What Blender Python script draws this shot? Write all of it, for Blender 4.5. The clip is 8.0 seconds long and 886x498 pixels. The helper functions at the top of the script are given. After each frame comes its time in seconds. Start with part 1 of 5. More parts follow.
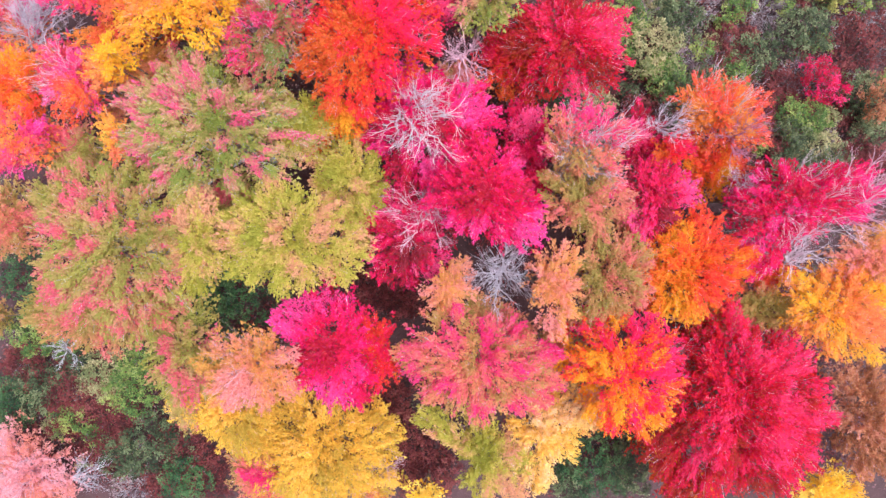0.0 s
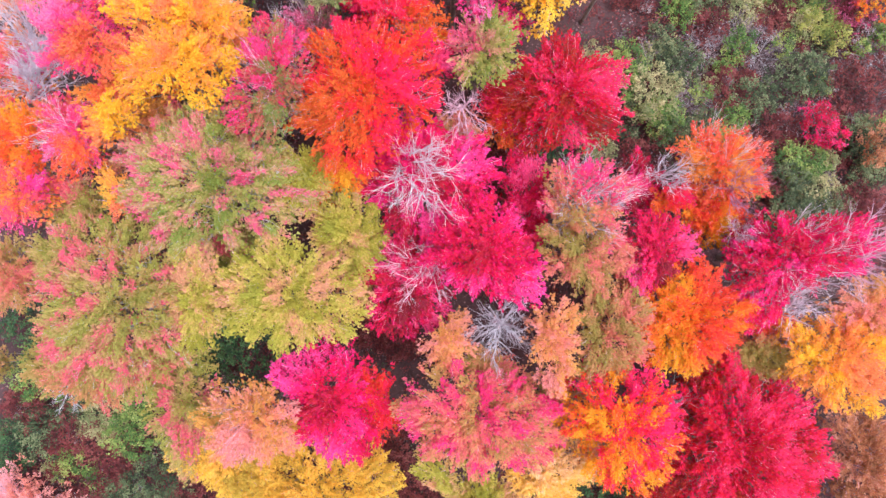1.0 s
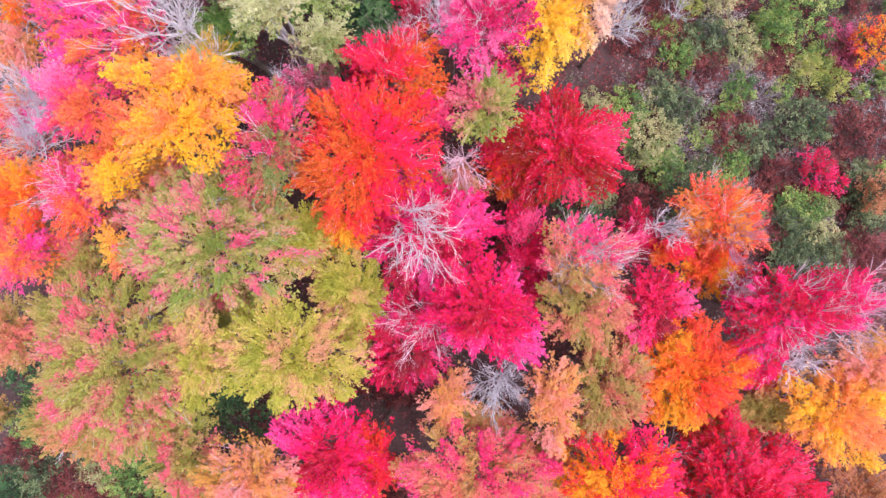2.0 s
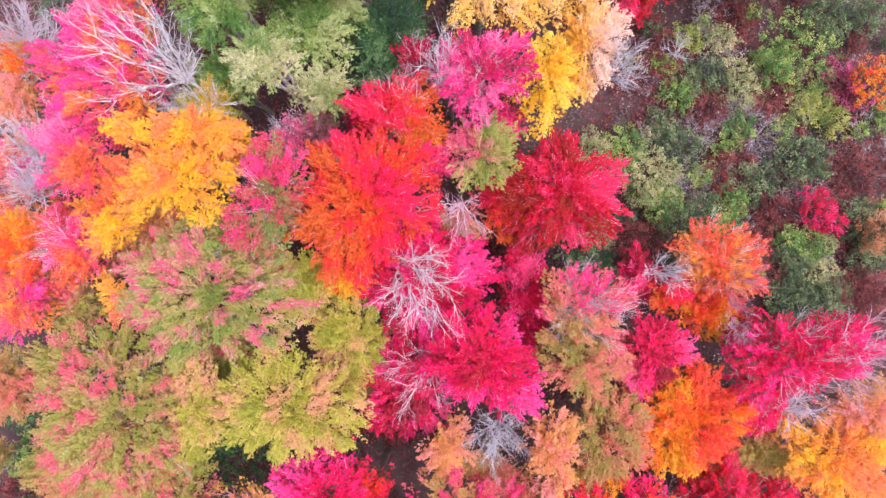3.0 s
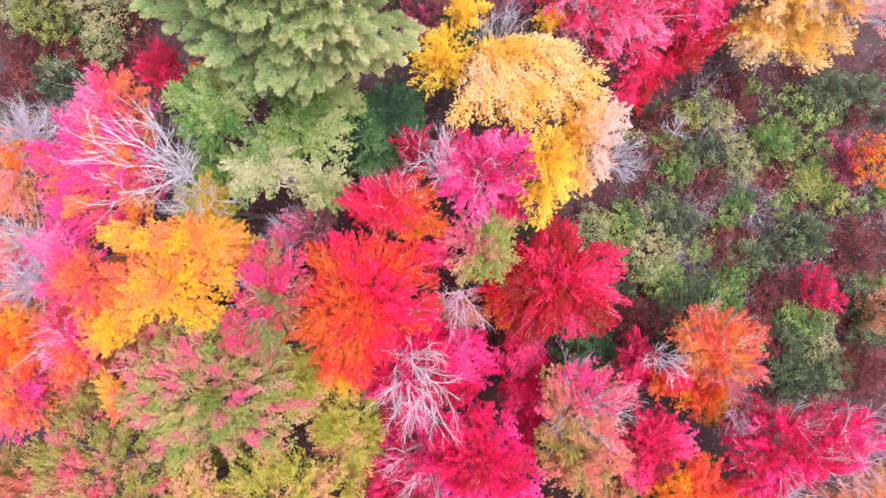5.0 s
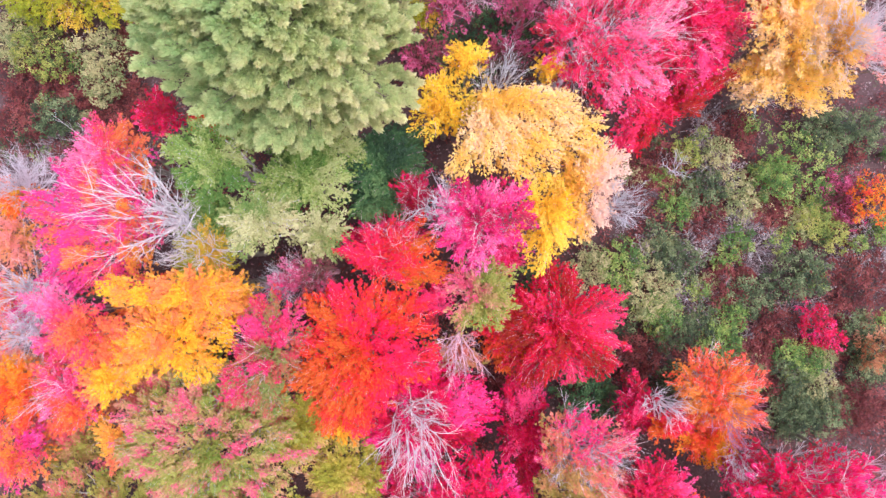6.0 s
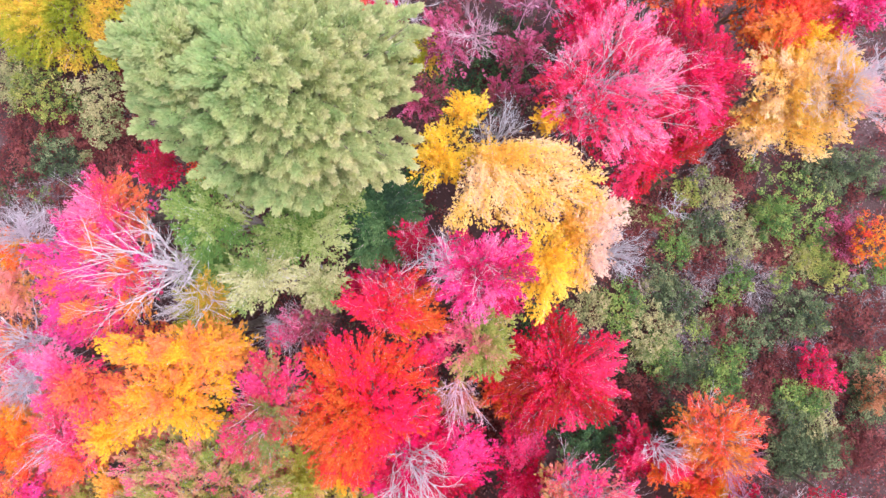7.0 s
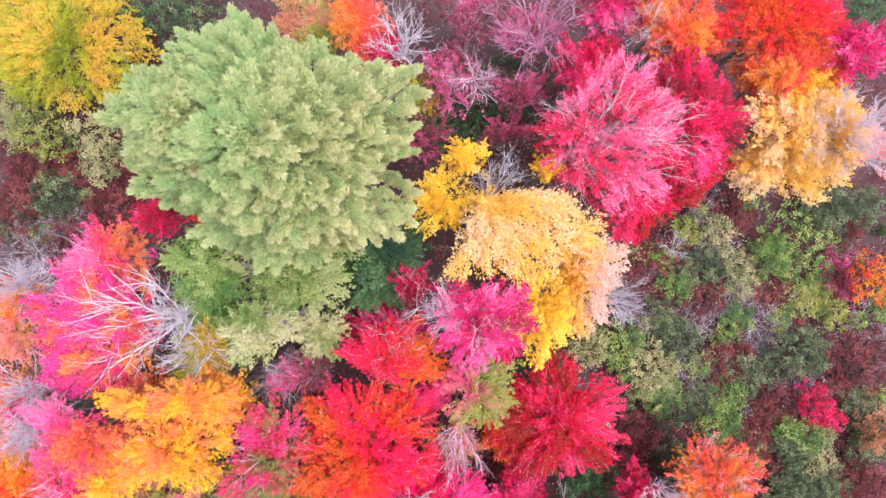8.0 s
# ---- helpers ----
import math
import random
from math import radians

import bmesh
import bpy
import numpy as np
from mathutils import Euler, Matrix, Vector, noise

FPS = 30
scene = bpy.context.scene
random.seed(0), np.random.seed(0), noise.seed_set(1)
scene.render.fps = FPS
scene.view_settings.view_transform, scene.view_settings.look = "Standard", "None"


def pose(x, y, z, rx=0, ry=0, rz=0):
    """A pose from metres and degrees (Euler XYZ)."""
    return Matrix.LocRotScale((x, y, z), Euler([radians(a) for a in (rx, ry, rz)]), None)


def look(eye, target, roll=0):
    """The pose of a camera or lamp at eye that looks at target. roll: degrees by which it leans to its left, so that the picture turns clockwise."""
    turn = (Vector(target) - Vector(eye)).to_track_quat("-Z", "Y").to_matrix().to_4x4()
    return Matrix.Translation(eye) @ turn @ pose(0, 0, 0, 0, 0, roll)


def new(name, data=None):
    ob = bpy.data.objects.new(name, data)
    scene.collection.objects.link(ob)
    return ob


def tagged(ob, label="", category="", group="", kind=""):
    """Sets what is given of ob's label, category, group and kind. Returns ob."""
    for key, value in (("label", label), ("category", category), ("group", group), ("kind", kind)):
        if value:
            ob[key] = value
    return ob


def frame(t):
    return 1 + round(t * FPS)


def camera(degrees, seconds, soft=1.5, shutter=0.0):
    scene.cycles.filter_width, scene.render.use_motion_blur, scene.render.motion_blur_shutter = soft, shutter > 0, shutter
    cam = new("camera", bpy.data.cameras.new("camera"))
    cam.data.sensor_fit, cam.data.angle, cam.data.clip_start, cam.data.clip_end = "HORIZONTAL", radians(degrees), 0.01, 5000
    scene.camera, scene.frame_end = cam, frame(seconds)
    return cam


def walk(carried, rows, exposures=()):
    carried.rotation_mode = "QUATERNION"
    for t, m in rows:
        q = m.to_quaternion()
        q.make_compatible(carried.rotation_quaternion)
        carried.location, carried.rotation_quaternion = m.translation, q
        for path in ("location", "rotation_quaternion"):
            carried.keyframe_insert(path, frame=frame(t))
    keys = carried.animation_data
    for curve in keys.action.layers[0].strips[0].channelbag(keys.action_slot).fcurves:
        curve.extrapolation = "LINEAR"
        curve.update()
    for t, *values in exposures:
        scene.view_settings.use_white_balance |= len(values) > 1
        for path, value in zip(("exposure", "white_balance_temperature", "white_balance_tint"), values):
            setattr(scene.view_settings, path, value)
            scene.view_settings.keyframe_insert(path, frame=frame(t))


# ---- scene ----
# A drone glides slowly over an autumn wood, looking straight down.
cam = camera(75.0, 8.0, soft=1.5)
METRES, EYE, TILT, LEAN, TURN = 23.0, 43.3, -90.0, 0.0, 0.0
ROWS = [
    (0.0, 0.0, 0.0, 0.0, 0.0, 0.0, -0.0),
    (0.5, 0.0008, -0.0014, 0.0683, -0.01, 0.01, -0.01),
    (1.0, 0.0021, -0.0027, 0.1342, 0.02, 0.07, -0.02),
    (1.5, 0.0028, -0.004, 0.2071, 0.02, 0.17, -0.01),
    (3.0, 0.0045, -0.0055, 0.3975, 0.01, 0.18, 0.01),
    (3.5, 0.0049, -0.0057, 0.458, 0.0, 0.22, 0.01),
    (4.0, 0.0065, -0.0057, 0.5175, 0.03, 0.28, 0.02),
    (4.5, 0.0074, -0.0054, 0.5767, 0.04, 0.31, 0.05),
    (6.0, 0.01, -0.0047, 0.7546, 0.02, 0.3, 0.04),
    (6.5, 0.0109, -0.0046, 0.8215, 0.02, 0.31, 0.05),
    (7.0, 0.012, -0.0049, 0.8808, 0.03, 0.32, 0.07),
    (7.5, 0.0131, -0.0052, 0.9404, 0.04, 0.32, 0.08),
    (8.0, 0.0139, -0.0057, 0.9998, 0.04, 0.34, 0.09),
]
EXPOSURE = 0.96
walk(cam, [(t, pose(0, 0, EYE, TILT, LEAN, TURN) @ pose(METRES * x, METRES * y, METRES * z, 90 + pitch, roll, yaw)) for t, x, y, z, yaw, pitch, roll in ROWS],
     [(0.0, EXPOSURE - 0.06, 5950, 13), (8.0, EXPOSURE + 0.03, 5950, 13)])

# ---- light: a bright overcast sky with a faint, wide sun behind the cloud ----
SUN_UP, SUN_ROUND = 70.0, 95.0
world = bpy.data.worlds.new("overcast_sky")
scene.world = world
world.use_nodes = True
wn, wl = world.node_tree.nodes, world.node_tree.links
sky = wn.new("ShaderNodeTexSky")
sky.sky_type, sky.sun_disc = "NISHITA", False
sky.sun_elevation, sky.sun_rotation = radians(SUN_UP), radians(SUN_ROUND)
sky.air_density, sky.dust_density, sky.ozone_density = 1.0, 6.0, 0.6
cloud = wn.new("ShaderNodeHueSaturation")
cloud.inputs["Saturation"].default_value = 0.25
wl.new(sky.outputs["Color"], cloud.inputs["Color"])
wl.new(cloud.outputs["Color"], wn["Background"].inputs["Color"])
wn["Background"].inputs["Strength"].default_value = 0.15
sun = new("sun", bpy.data.lights.new("sun", "SUN"))
sun.data.energy, sun.data.angle, sun.data.color = 0.75, radians(35), (1.0, 0.96, 0.9)
sun_way = Vector((math.sin(radians(SUN_ROUND)) * math.cos(radians(SUN_UP)), math.cos(radians(SUN_ROUND)) * math.cos(radians(SUN_UP)), math.sin(radians(SUN_UP))))
sun.matrix_world = look(sun_way * 90, (0, 0, 0))


# ---- materials ----
def hexa(code):
    """Linear colour of an sRGB code."""
    c = [int(code[i:i + 2], 16) / 255 for i in (0, 2, 4)]
    return tuple(v / 12.92 if v <= 0.04045 else ((v + 0.055) / 1.055) ** 2.4 for v in c) + (1.0,)


def node(mat, kind, **inputs):
    n = mat.node_tree.nodes.new("ShaderNode" + kind)
    for key, value in inputs.items():
        n.inputs[key.replace("_", " ")].default_value = value
    return n


def material(name):
    mat = bpy.data.materials.new(name)
    mat.use_nodes = True
    return mat, mat.node_tree.nodes["Principled BSDF"], mat.node_tree.links


def leaf_material(name, codes, through_light=0.44, rough=0.6, veil=0.045):
    """Foliage: the leaf's tone picks among the crown's colours, each leaf differs a little, light shines through."""
    mat, bsdf, links = material(name)
    tone = node(mat, "Attribute")
    tone.attribute_name = "tone"
    ramp = node(mat, "ValToRGB")
    ramp.color_ramp.elements.remove(ramp.color_ramp.elements[1])
    for i, code in enumerate(codes):
        e = ramp.color_ramp.elements[0] if i == 0 else ramp.color_ramp.elements.new(0.12 + 0.76 * i / (len(codes) - 1))
        e.position = 0.12 + 0.76 * i / (len(codes) - 1)
        e.color = tuple((1 - veil) * c + veil * w for c, w in zip(hexa(code), (0.75, 0.62, 0.8, 1.0)))
    geo = node(mat, "NewGeometry")
    value = node(mat, "MapRange", From_Min=0.0, From_Max=1.0, To_Min=0.87, To_Max=1.1)
    hue = node(mat, "MapRange", From_Min=0.0, From_Max=1.0, To_Min=0.488, To_Max=0.512)
    hsv = node(mat, "HueSaturation")
    mul = node(mat, "Math")
    mul.operation = "MULTIPLY"
    mul.inputs[1].default_value = 17.31
    fract = node(mat, "Math")
    fract.operation = "FRACT"
    links.new(tone.outputs["Fac"], ramp.inputs["Fac"])
    links.new(geo.outputs["Random Per Island"], value.inputs["Value"])
    links.new(geo.outputs["Random Per Island"], mul.inputs[0])
    links.new(mul.outputs[0], fract.inputs[0])
    links.new(fract.outputs[0], hue.inputs["Value"])
    links.new(ramp.outputs["Color"], hsv.inputs["Color"])
    links.new(value.outputs["Result"], hsv.inputs["Value"])
    links.new(hue.outputs["Result"], hsv.inputs["Hue"])
    links.new(hsv.outputs["Color"], bsdf.inputs["Base Color"])
    bsdf.inputs["Roughness"].default_value = rough
    bsdf.inputs["Specular IOR Level"].default_value = 0.2
    glow = node(mat, "BsdfTranslucent")
    links.new(hsv.outputs["Color"], glow.inputs["Color"])
    mix = node(mat, "MixShader", Fac=through_light)
    links.new(bsdf.outputs["BSDF"], mix.inputs[1])
    links.new(glow.outputs["BSDF"], mix.inputs[2])
    links.new(mix.outputs[0], mat.node_tree.nodes["Material Output"].inputs["Surface"])
    return mat


def bark_material(name, dark, light):
    mat, bsdf, links = material(name)
    co = node(mat, "TexCoord")
    big = node(mat, "TexNoise", Scale=2.2, Detail=4.0)
    fine = node(mat, "TexNoise", Scale=26.0, Detail=3.0)
    ramp = node(mat, "ValToRGB")
    ramp.color_ramp.elements[0].color, ramp.color_ramp.elements[1].color = hexa(dark), hexa(light)
    ramp.color_ramp.elements[0].position, ramp.color_ramp.elements[1].position = 0.3, 0.65
    bump = node(mat, "Bump", Strength=0.5, Distance=0.02)
    for n in (big, fine):
        links.new(co.outputs["Object"], n.inputs["Vector"])
    links.new(big.outputs["Fac"], ramp.inputs["Fac"])
    links.new(ramp.outputs["Color"], bsdf.inputs["Base Color"])
    links.new(fine.outputs["Fac"], bump.inputs["Height"])
    links.new(bump.outputs["Normal"], bsdf.inputs["Normal"])
    bsdf.inputs["Roughness"].default_value = 0.85
    return mat


BARK = {
    "grey": bark_material("bark_grey", "6a5e56", "a4988e"),
    "pale": bark_material("bark_pale", "c6bac8", "eae0ea"),
    "white": bark_material("bark_white", "c8beca", "f0e8f0"),
    "silver": bark_material("bark_silver", "b0aab6", "dcd8e2"),
    "rose": bark_material("bark_rose", "cca0b4", "f0cede"),
    "mauve": bark_material("bark_mauve", "a06888", "d498b4"),
    "brown": bark_material("bark_brown", "3a2c26", "6a5548"),
}
LEAVES = {
    "crimson": leaf_material("crimson_leaves", ("a83044", "d4164a", "f01668", "f85898"), veil=0.014),
    "deepred": leaf_material("deep_red_leaves", ("b03020", "cc1030", "e61048", "f03c74"), veil=0.014),
    "hotpink": leaf_material("hot_pink_leaves", ("cc2248", "ec125e", "f4187c", "f850a2"), veil=0.014),
    "lilacpink": leaf_material("lilac_pink_leaves", ("d4304c", "ee2862", "f43e80", "f880ac"), veil=0.03),
    "magenta": leaf_material("magenta_leaves", ("a83c54", "e01468", "f03490", "f678b2"), veil=0.022),
    "scarlet": leaf_material("scarlet_leaves", ("e46e28", "ee4628", "f22c3e", "f42664"), veil=0.02),
    "redorange": leaf_material("red_orange_leaves", ("f09c40", "f27c40", "f25c44", "f4705c"), veil=0.025),
    "orange": leaf_material("orange_leaves", ("f0b020", "f69424", "f67424", "f05438"), veil=0.022),
    "salmon": leaf_material("salmon_leaves", ("aa9a4a", "c49c5e", "da926c", "e48078"), veil=0.03),
    "peach": leaf_material("peach_leaves", ("e0a850", "eaa668", "eea084", "ee9c98"), veil=0.03),
    "apricot": leaf_material("apricot_leaves", ("f4bc40", "f6ac48", "f69c54", "f28a64"), veil=0.025),
    "dustygold": leaf_material("dusty_gold_leaves", ("d2b444", "e4bc44", "f4c846", "f8cc5c"), veil=0.03),
    "palepeach": leaf_material("pale_peach_leaves", ("f0b83c", "f4c45c", "f4c890", "f2cebc")),
    "amber": leaf_material("amber_leaves", ("fac828", "f8be34", "f6ae48", "f4985c"), veil=0.026),
    "gold": leaf_material("golden_leaves", ("f0ba2e", "fad032", "ffda42", "ffde64"), veil=0.024),
    "yellowpeach": leaf_material("yellow_and_peach_leaves", ("f4c450", "f8d06a", "fad48c", "fad8aa"), veil=0.028),
    "lime": leaf_material("lime_leaves", ("aeac3c", "c0b846", "cec056", "dabc6e", "e2a882"), veil=0.028),
    "olive": leaf_material("olive_leaves", ("a8a84c", "b6ae54", "c2aa64", "d0a276", "ec7084"), veil=0.028),
    "greenpink": leaf_material("green_leaves_with_pink_tips", ("96a448", "a8ac52", "b8b05e", "c8aa74", "dca088", "ee6a90"), veil=0.028),
    "goldgreen": leaf_material("gold_and_green_leaves", ("a8b02c", "c0bc30", "d8c436", "e8be48"), veil=0.025),
    "pinkmix": leaf_material("pink_and_salmon_leaves", ("c4a05c", "e49070", "ee7880", "f23c88"), veil=0.025),
    "goldred": leaf_material("yellow_to_red_leaves", ("f4b01c", "f49820", "f45830", "f61c50", "f62c74"), veil=0.02),
    "green": leaf_material("green_leaves", ("6a9040", "88a850", "a8ba66", "c6ca8c"), veil=0.035, through_light=0.5),
    "cream": leaf_material("pale_cream_leaves", ("84905a", "a4a670", "c0b684", "d4c694")),
    "creamgreen": leaf_material("cream_and_green_leaves", ("7c9a4c", "9eaa62", "bcba80", "d2cc9c"), veil=0.04),
    "darkgreen": leaf_material("dark_green_leaves", ("2c5030", "3f6a3c", "567f46", "74965a"), veil=0.04),
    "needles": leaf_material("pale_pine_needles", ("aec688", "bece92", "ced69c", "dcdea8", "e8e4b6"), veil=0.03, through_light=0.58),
    "dullgreen": leaf_material("dull_green_leaves", ("36472c", "4e603c", "6e7e52", "98a274"), veil=0.04),
    "leafgreen": leaf_material("fresh_green_leaves", ("4a6e2e", "6a8e3e", "8eaa4e", "bac26e"), veil=0.045),
    "yellowgreen": leaf_material("yellow_green_leaves", ("5c7030", "849440", "a8ac4c", "c4bc68")),
    "maroon": leaf_material("maroon_leaves", ("5c2624", "7a3230", "924240", "a65c56"), veil=0.035),
    "plum": leaf_material("plum_leaves", ("705044", "a44c60", "d05080", "e678a8"), veil=0.03),
    "blush": leaf_material("blush_pink_leaves", ("e89480", "f0a498", "f2acb0", "f6bcc4")),
    "pinkorange": leaf_material("pink_and_orange_leaves", ("f4a440", "f48254", "f44a84", "f44ca8"), veil=0.03),
    "rose": leaf_material("rose_pink_leaves", ("ec8450", "f04c74", "f44c94", "f684b4"), veil=0.02),
    "rosegreen": leaf_material("rose_and_olive_leaves", ("8c9850", "c07c5c", "e42c64", "ee4c90"), veil=0.022),
    "copper": leaf_material("copper_leaves", ("9c6440", "b87850", "ce8c64", "dca084"), veil=0.02),
    "brush": leaf_material("dry_brush_leaves", ("564448", "705a60", "887478", "a89494"), through_light=0.15, rough=0.7),
    "litter": leaf_material("fallen_leaves", ("583c40", "744e54", "946a6c", "b48c88"), through_light=0.1, rough=0.8),
}


# ---- geometry helpers ----
def mesh_object(name, verts, quads, mat, parent=None, tone=None, smooth=False):
    me = bpy.data.meshes.new(name)
    verts, quads = np.asarray(verts, np.float32), np.asarray(quads, np.int32)
    me.vertices.add(len(verts))
    me.vertices.foreach_set("co", verts.ravel())
    me.loops.add(quads.size)
    me.loops.foreach_set("vertex_index", quads.ravel())
    me.polygons.add(len(quads))
    me.polygons.foreach_set("loop_start", np.arange(0, quads.size, quads.shape[1], dtype=np.int32))
    if smooth:
        me.polygons.foreach_set("use_smooth", np.ones(len(quads), bool))
    if tone is not None:
        me.attributes.new("tone", "FLOAT", "FACE").data.foreach_set("value", np.asarray(tone, np.float32))
    me.update(calc_edges=True)
    me.materials.append(mat)
    ob = new(name, me)
    ob.parent = parent
    return ob


def unit(v):
    return v / np.maximum(np.linalg.norm(v, axis=-1, keepdims=True), 1e-9)


def tubes(paths, radii, sides):
    """Tapered tubes along many paths of equal length: paths (n, k, 3), radii (n, k)."""
    n, k, _ = paths.shape
    along = unit(np.gradient(paths, axis=1))
    side = unit(np.cross(along, np.array([0.31, 0.17, 0.93]) + 0 * along))
    other = np.cross(along, side)
    a = np.arange(sides) * 2 * np.pi / sides
    ring = side[:, :, None] * np.cos(a)[:, None] + other[:, :, None] * np.sin(a)[:, None]
    verts = (paths[:, :, None] + ring * radii[:, :, None, None]).reshape(-1, 3)
    i, j, s = np.meshgrid(np.arange(n), np.arange(k - 1), np.arange(sides), indexing="ij")
    low, turn = (i * k + j) * sides, (s + 1) % sides
    quads = np.stack([low + s, low + turn, low + sides + turn, low + sides + s], -1).reshape(-1, 4)
    return verts, quads


def bend(a, b, c, k):
    """Points on quadratic curves from a over b to c: (n, k, 3)."""
    s = np.linspace(0, 1, k)[None, :, None]
    return (1 - s) ** 2 * a[:, None] + 2 * s * (1 - s) * b[:, None] + s ** 2 * c[:, None]


def leaf_blades(at, way, up, length, width):
    """Small pointed leaves, one face each: at (n, 3), along way, facing up."""
    way = unit(way)
    side = unit(np.cross(way, up)) * width[:, None] * 0.62
    low = at + way * length[:, None] * 0.12
    v = np.stack([low + side, at + way * length[:, None], low - side], 1).reshape(-1, 3)
    return v, np.arange(len(v)).reshape(-1, 3)


def waves(p, rng, size):
    """A smooth patchy field of about -1 to 1 at places p, patches of about that size."""
    out = np.zeros(len(p))
    for _ in range(5):
        d = unit(rng.normal(size=3)) * 2 * np.pi / (size * rng.uniform(1.3, 2.6))
        out += np.sin(p @ d + rng.uniform(0, 6.28))
    return out / 2.4


def sunflower(n, rng):
    """n places evenly over a disc: distance 0 to 1 and angle."""
    i = np.arange(n) + 0.5
    rho = np.sqrt(i / n)
    return np.clip(rho + rng.normal(0, 0.35 / np.sqrt(n), n), 0.02, 1.05), i * 2.39996 + rng.normal(0, 0.25, n)


SEED = iter(range(1, 5000))


def fan_limbs(tree, rng, height, radius, bark, lean, crotch, girth, dense, thick):
    """Leafless limbs that fan out from a fork and divide three times into ever finer twigs."""
    n = int(np.clip(6 + radius * 1.7, 8, 14))
    rho, az = sunflower(n, rng)
    rho = np.clip(rho, 0.25, 0.95)
    rise = (height - crotch[2]) * (1 - 0.5 * rho ** 2) * rng.uniform(0.86, 1.0, n)
    head = crotch + np.stack([radius * rho * np.cos(az) + lean[0], radius * rho * np.sin(az) + lean[1], rise], -1)
    ctrl = crotch + (head - crotch) * np.array([0.62, 0.62, 0.38])
    paths = bend(np.repeat(crotch[None], n, 0), ctrl, head, 8) + rng.normal(0, 0.03 * radius, (n, 8, 3)) * np.array([0, 1, 1, 1, 1, 1, 1, 1])[None, :, None]
    wide = np.linspace(min(girth * 0.6, 0.04 + 0.028 * thick), 0.016 * thick, 8)[None] * np.ones((n, 1))
    owner = np.arange(n)
    pieces = [[tubes(paths[k:k + 1], wide[k:k + 1], 6)] for k in range(n)]
    length = np.linalg.norm(head - crotch, axis=1)
    fine = []
    for level, (many, share, reach, cone) in enumerate(((int(7 * dense), 0.25, 0.5, 0.42), (int(6 * dense), 0.2, 0.52, 0.4), (2, 0.35, 0.6, 0.36))):
        m = len(paths) * many
        par = np.repeat(np.arange(len(paths)), many)
        s = np.tile(np.linspace(share, 0.97, many), len(paths)) + rng.normal(0, 0.04, m)
        k = paths.shape[1] - 1
        f = np.clip(s, 0.05, 0.99) * k
        a = f.astype(int)
        w = (f - a)[:, None]
        root = paths[par, a] * (1 - w) + paths[par, a + 1] * w
        way = unit(paths[par, a + 1] - paths[par, a])
        way = unit(way + rng.normal(0, cone, (m, 3)) + np.array([0, 0, 0.12]))
        long = length[par] * reach * (1.15 - 0.55 * s) * rng.uniform(0.7, 1.2, m)
        tip = root + way * long[:, None] + np.array([0, 0, 0.08]) * long[:, None]
        k = (5, 3, 2)[level]
        paths2 = bend(root, root + way * long[:, None] * 0.5 + rng.normal(0, 0.08, (m, 3)) * long[:, None], tip, k)
        start = np.interp(s, np.linspace(0, 1, wide.shape[1]), np.arange(wide.shape[1]))
        base = np.minimum(wide[par, np.clip(start.astype(int), 0, wide.shape[1] - 1)] * 0.62, (0.024, 0.0135, 0.0095)[level] * thick)
        wide = base[:, None] * np.linspace(1, 0.42, k)[None]
        paths, length, owner = paths2, long, owner[par]
        if level < 2:
            for k in range(n):
                mine = owner == k
                pieces[k].append(tubes(paths[mine], wide[mine], 4 - level))
        else:
            fine.append(tubes(paths, wide, 3))
    for k in range(n):
        at, vs, qs = 0, [], []
        for v, q in pieces[k]:
            vs.append(v)
            qs.append(q + at)
            at += len(v)
        mesh_object("limb", np.concatenate(vs), np.concatenate(qs), BARK[bark], tree, smooth=True)
    tagged(mesh_object("branching", *fine[0], BARK[bark], tree), kind="stuff")


def field(rng, size):
    """A smooth patchy function of places, about -1 to 1, with patches of about that size."""
    ways = unit(rng.normal(size=(5, 3))) * (2 * np.pi / (size * rng.uniform(1.3, 2.6, 5)))[:, None]
    start = rng.uniform(0, 6.28, 5)
    return lambda p: np.sin(p @ ways.T + start).sum(-1) / 2.4


def outline(rng, radius, reach):
    """The crown's ragged edge: its reach towards evenly spaced compass points, from the east round by the north, with small lobes and tufts."""
    orders = np.array([5, 7, 11, 17, 23, 31])
    amp, ph = np.array([0.05, 0.045, 0.04, 0.035, 0.03, 0.025]) * rng.uniform(0.6, 1.3, 6), rng.uniform(0, 6.28, 6)
    reach = np.array(reach if len(reach) else 1 + rng.normal(0, 0.1, 8))

    def edge(az):
        f = (az / (2 * np.pi)) % 1.0 * len(reach)
        i = f.astype(int) % len(reach)
        w = (1 - np.cos(np.pi * (f - f.astype(int)))) / 2
        base = reach[i] * (1 - w) + reach[(i + 1) % len(reach)] * w
        return radius * base * (1 + (amp * np.sin(az[..., None] * orders + ph)).sum(-1))

    return edge


def over_crown(n, rng, edge):
    """n places evenly over the ground under a crown: share of the way to its edge, and angle."""
    a = np.linspace(0, 2 * np.pi, 181)
    share = np.concatenate([[0], np.cumsum(edge(a[:-1]) ** 2)])
    i = np.arange(n) + 0.5
    rho = np.clip(np.sqrt(i / n) + rng.normal(0, 0.3 / np.sqrt(n), n), 0.02, 1.03)
    return rho, np.interp((i * 0.381966 + rng.normal(0, 0.02, n)) % 1.0, share / share[-1], a)


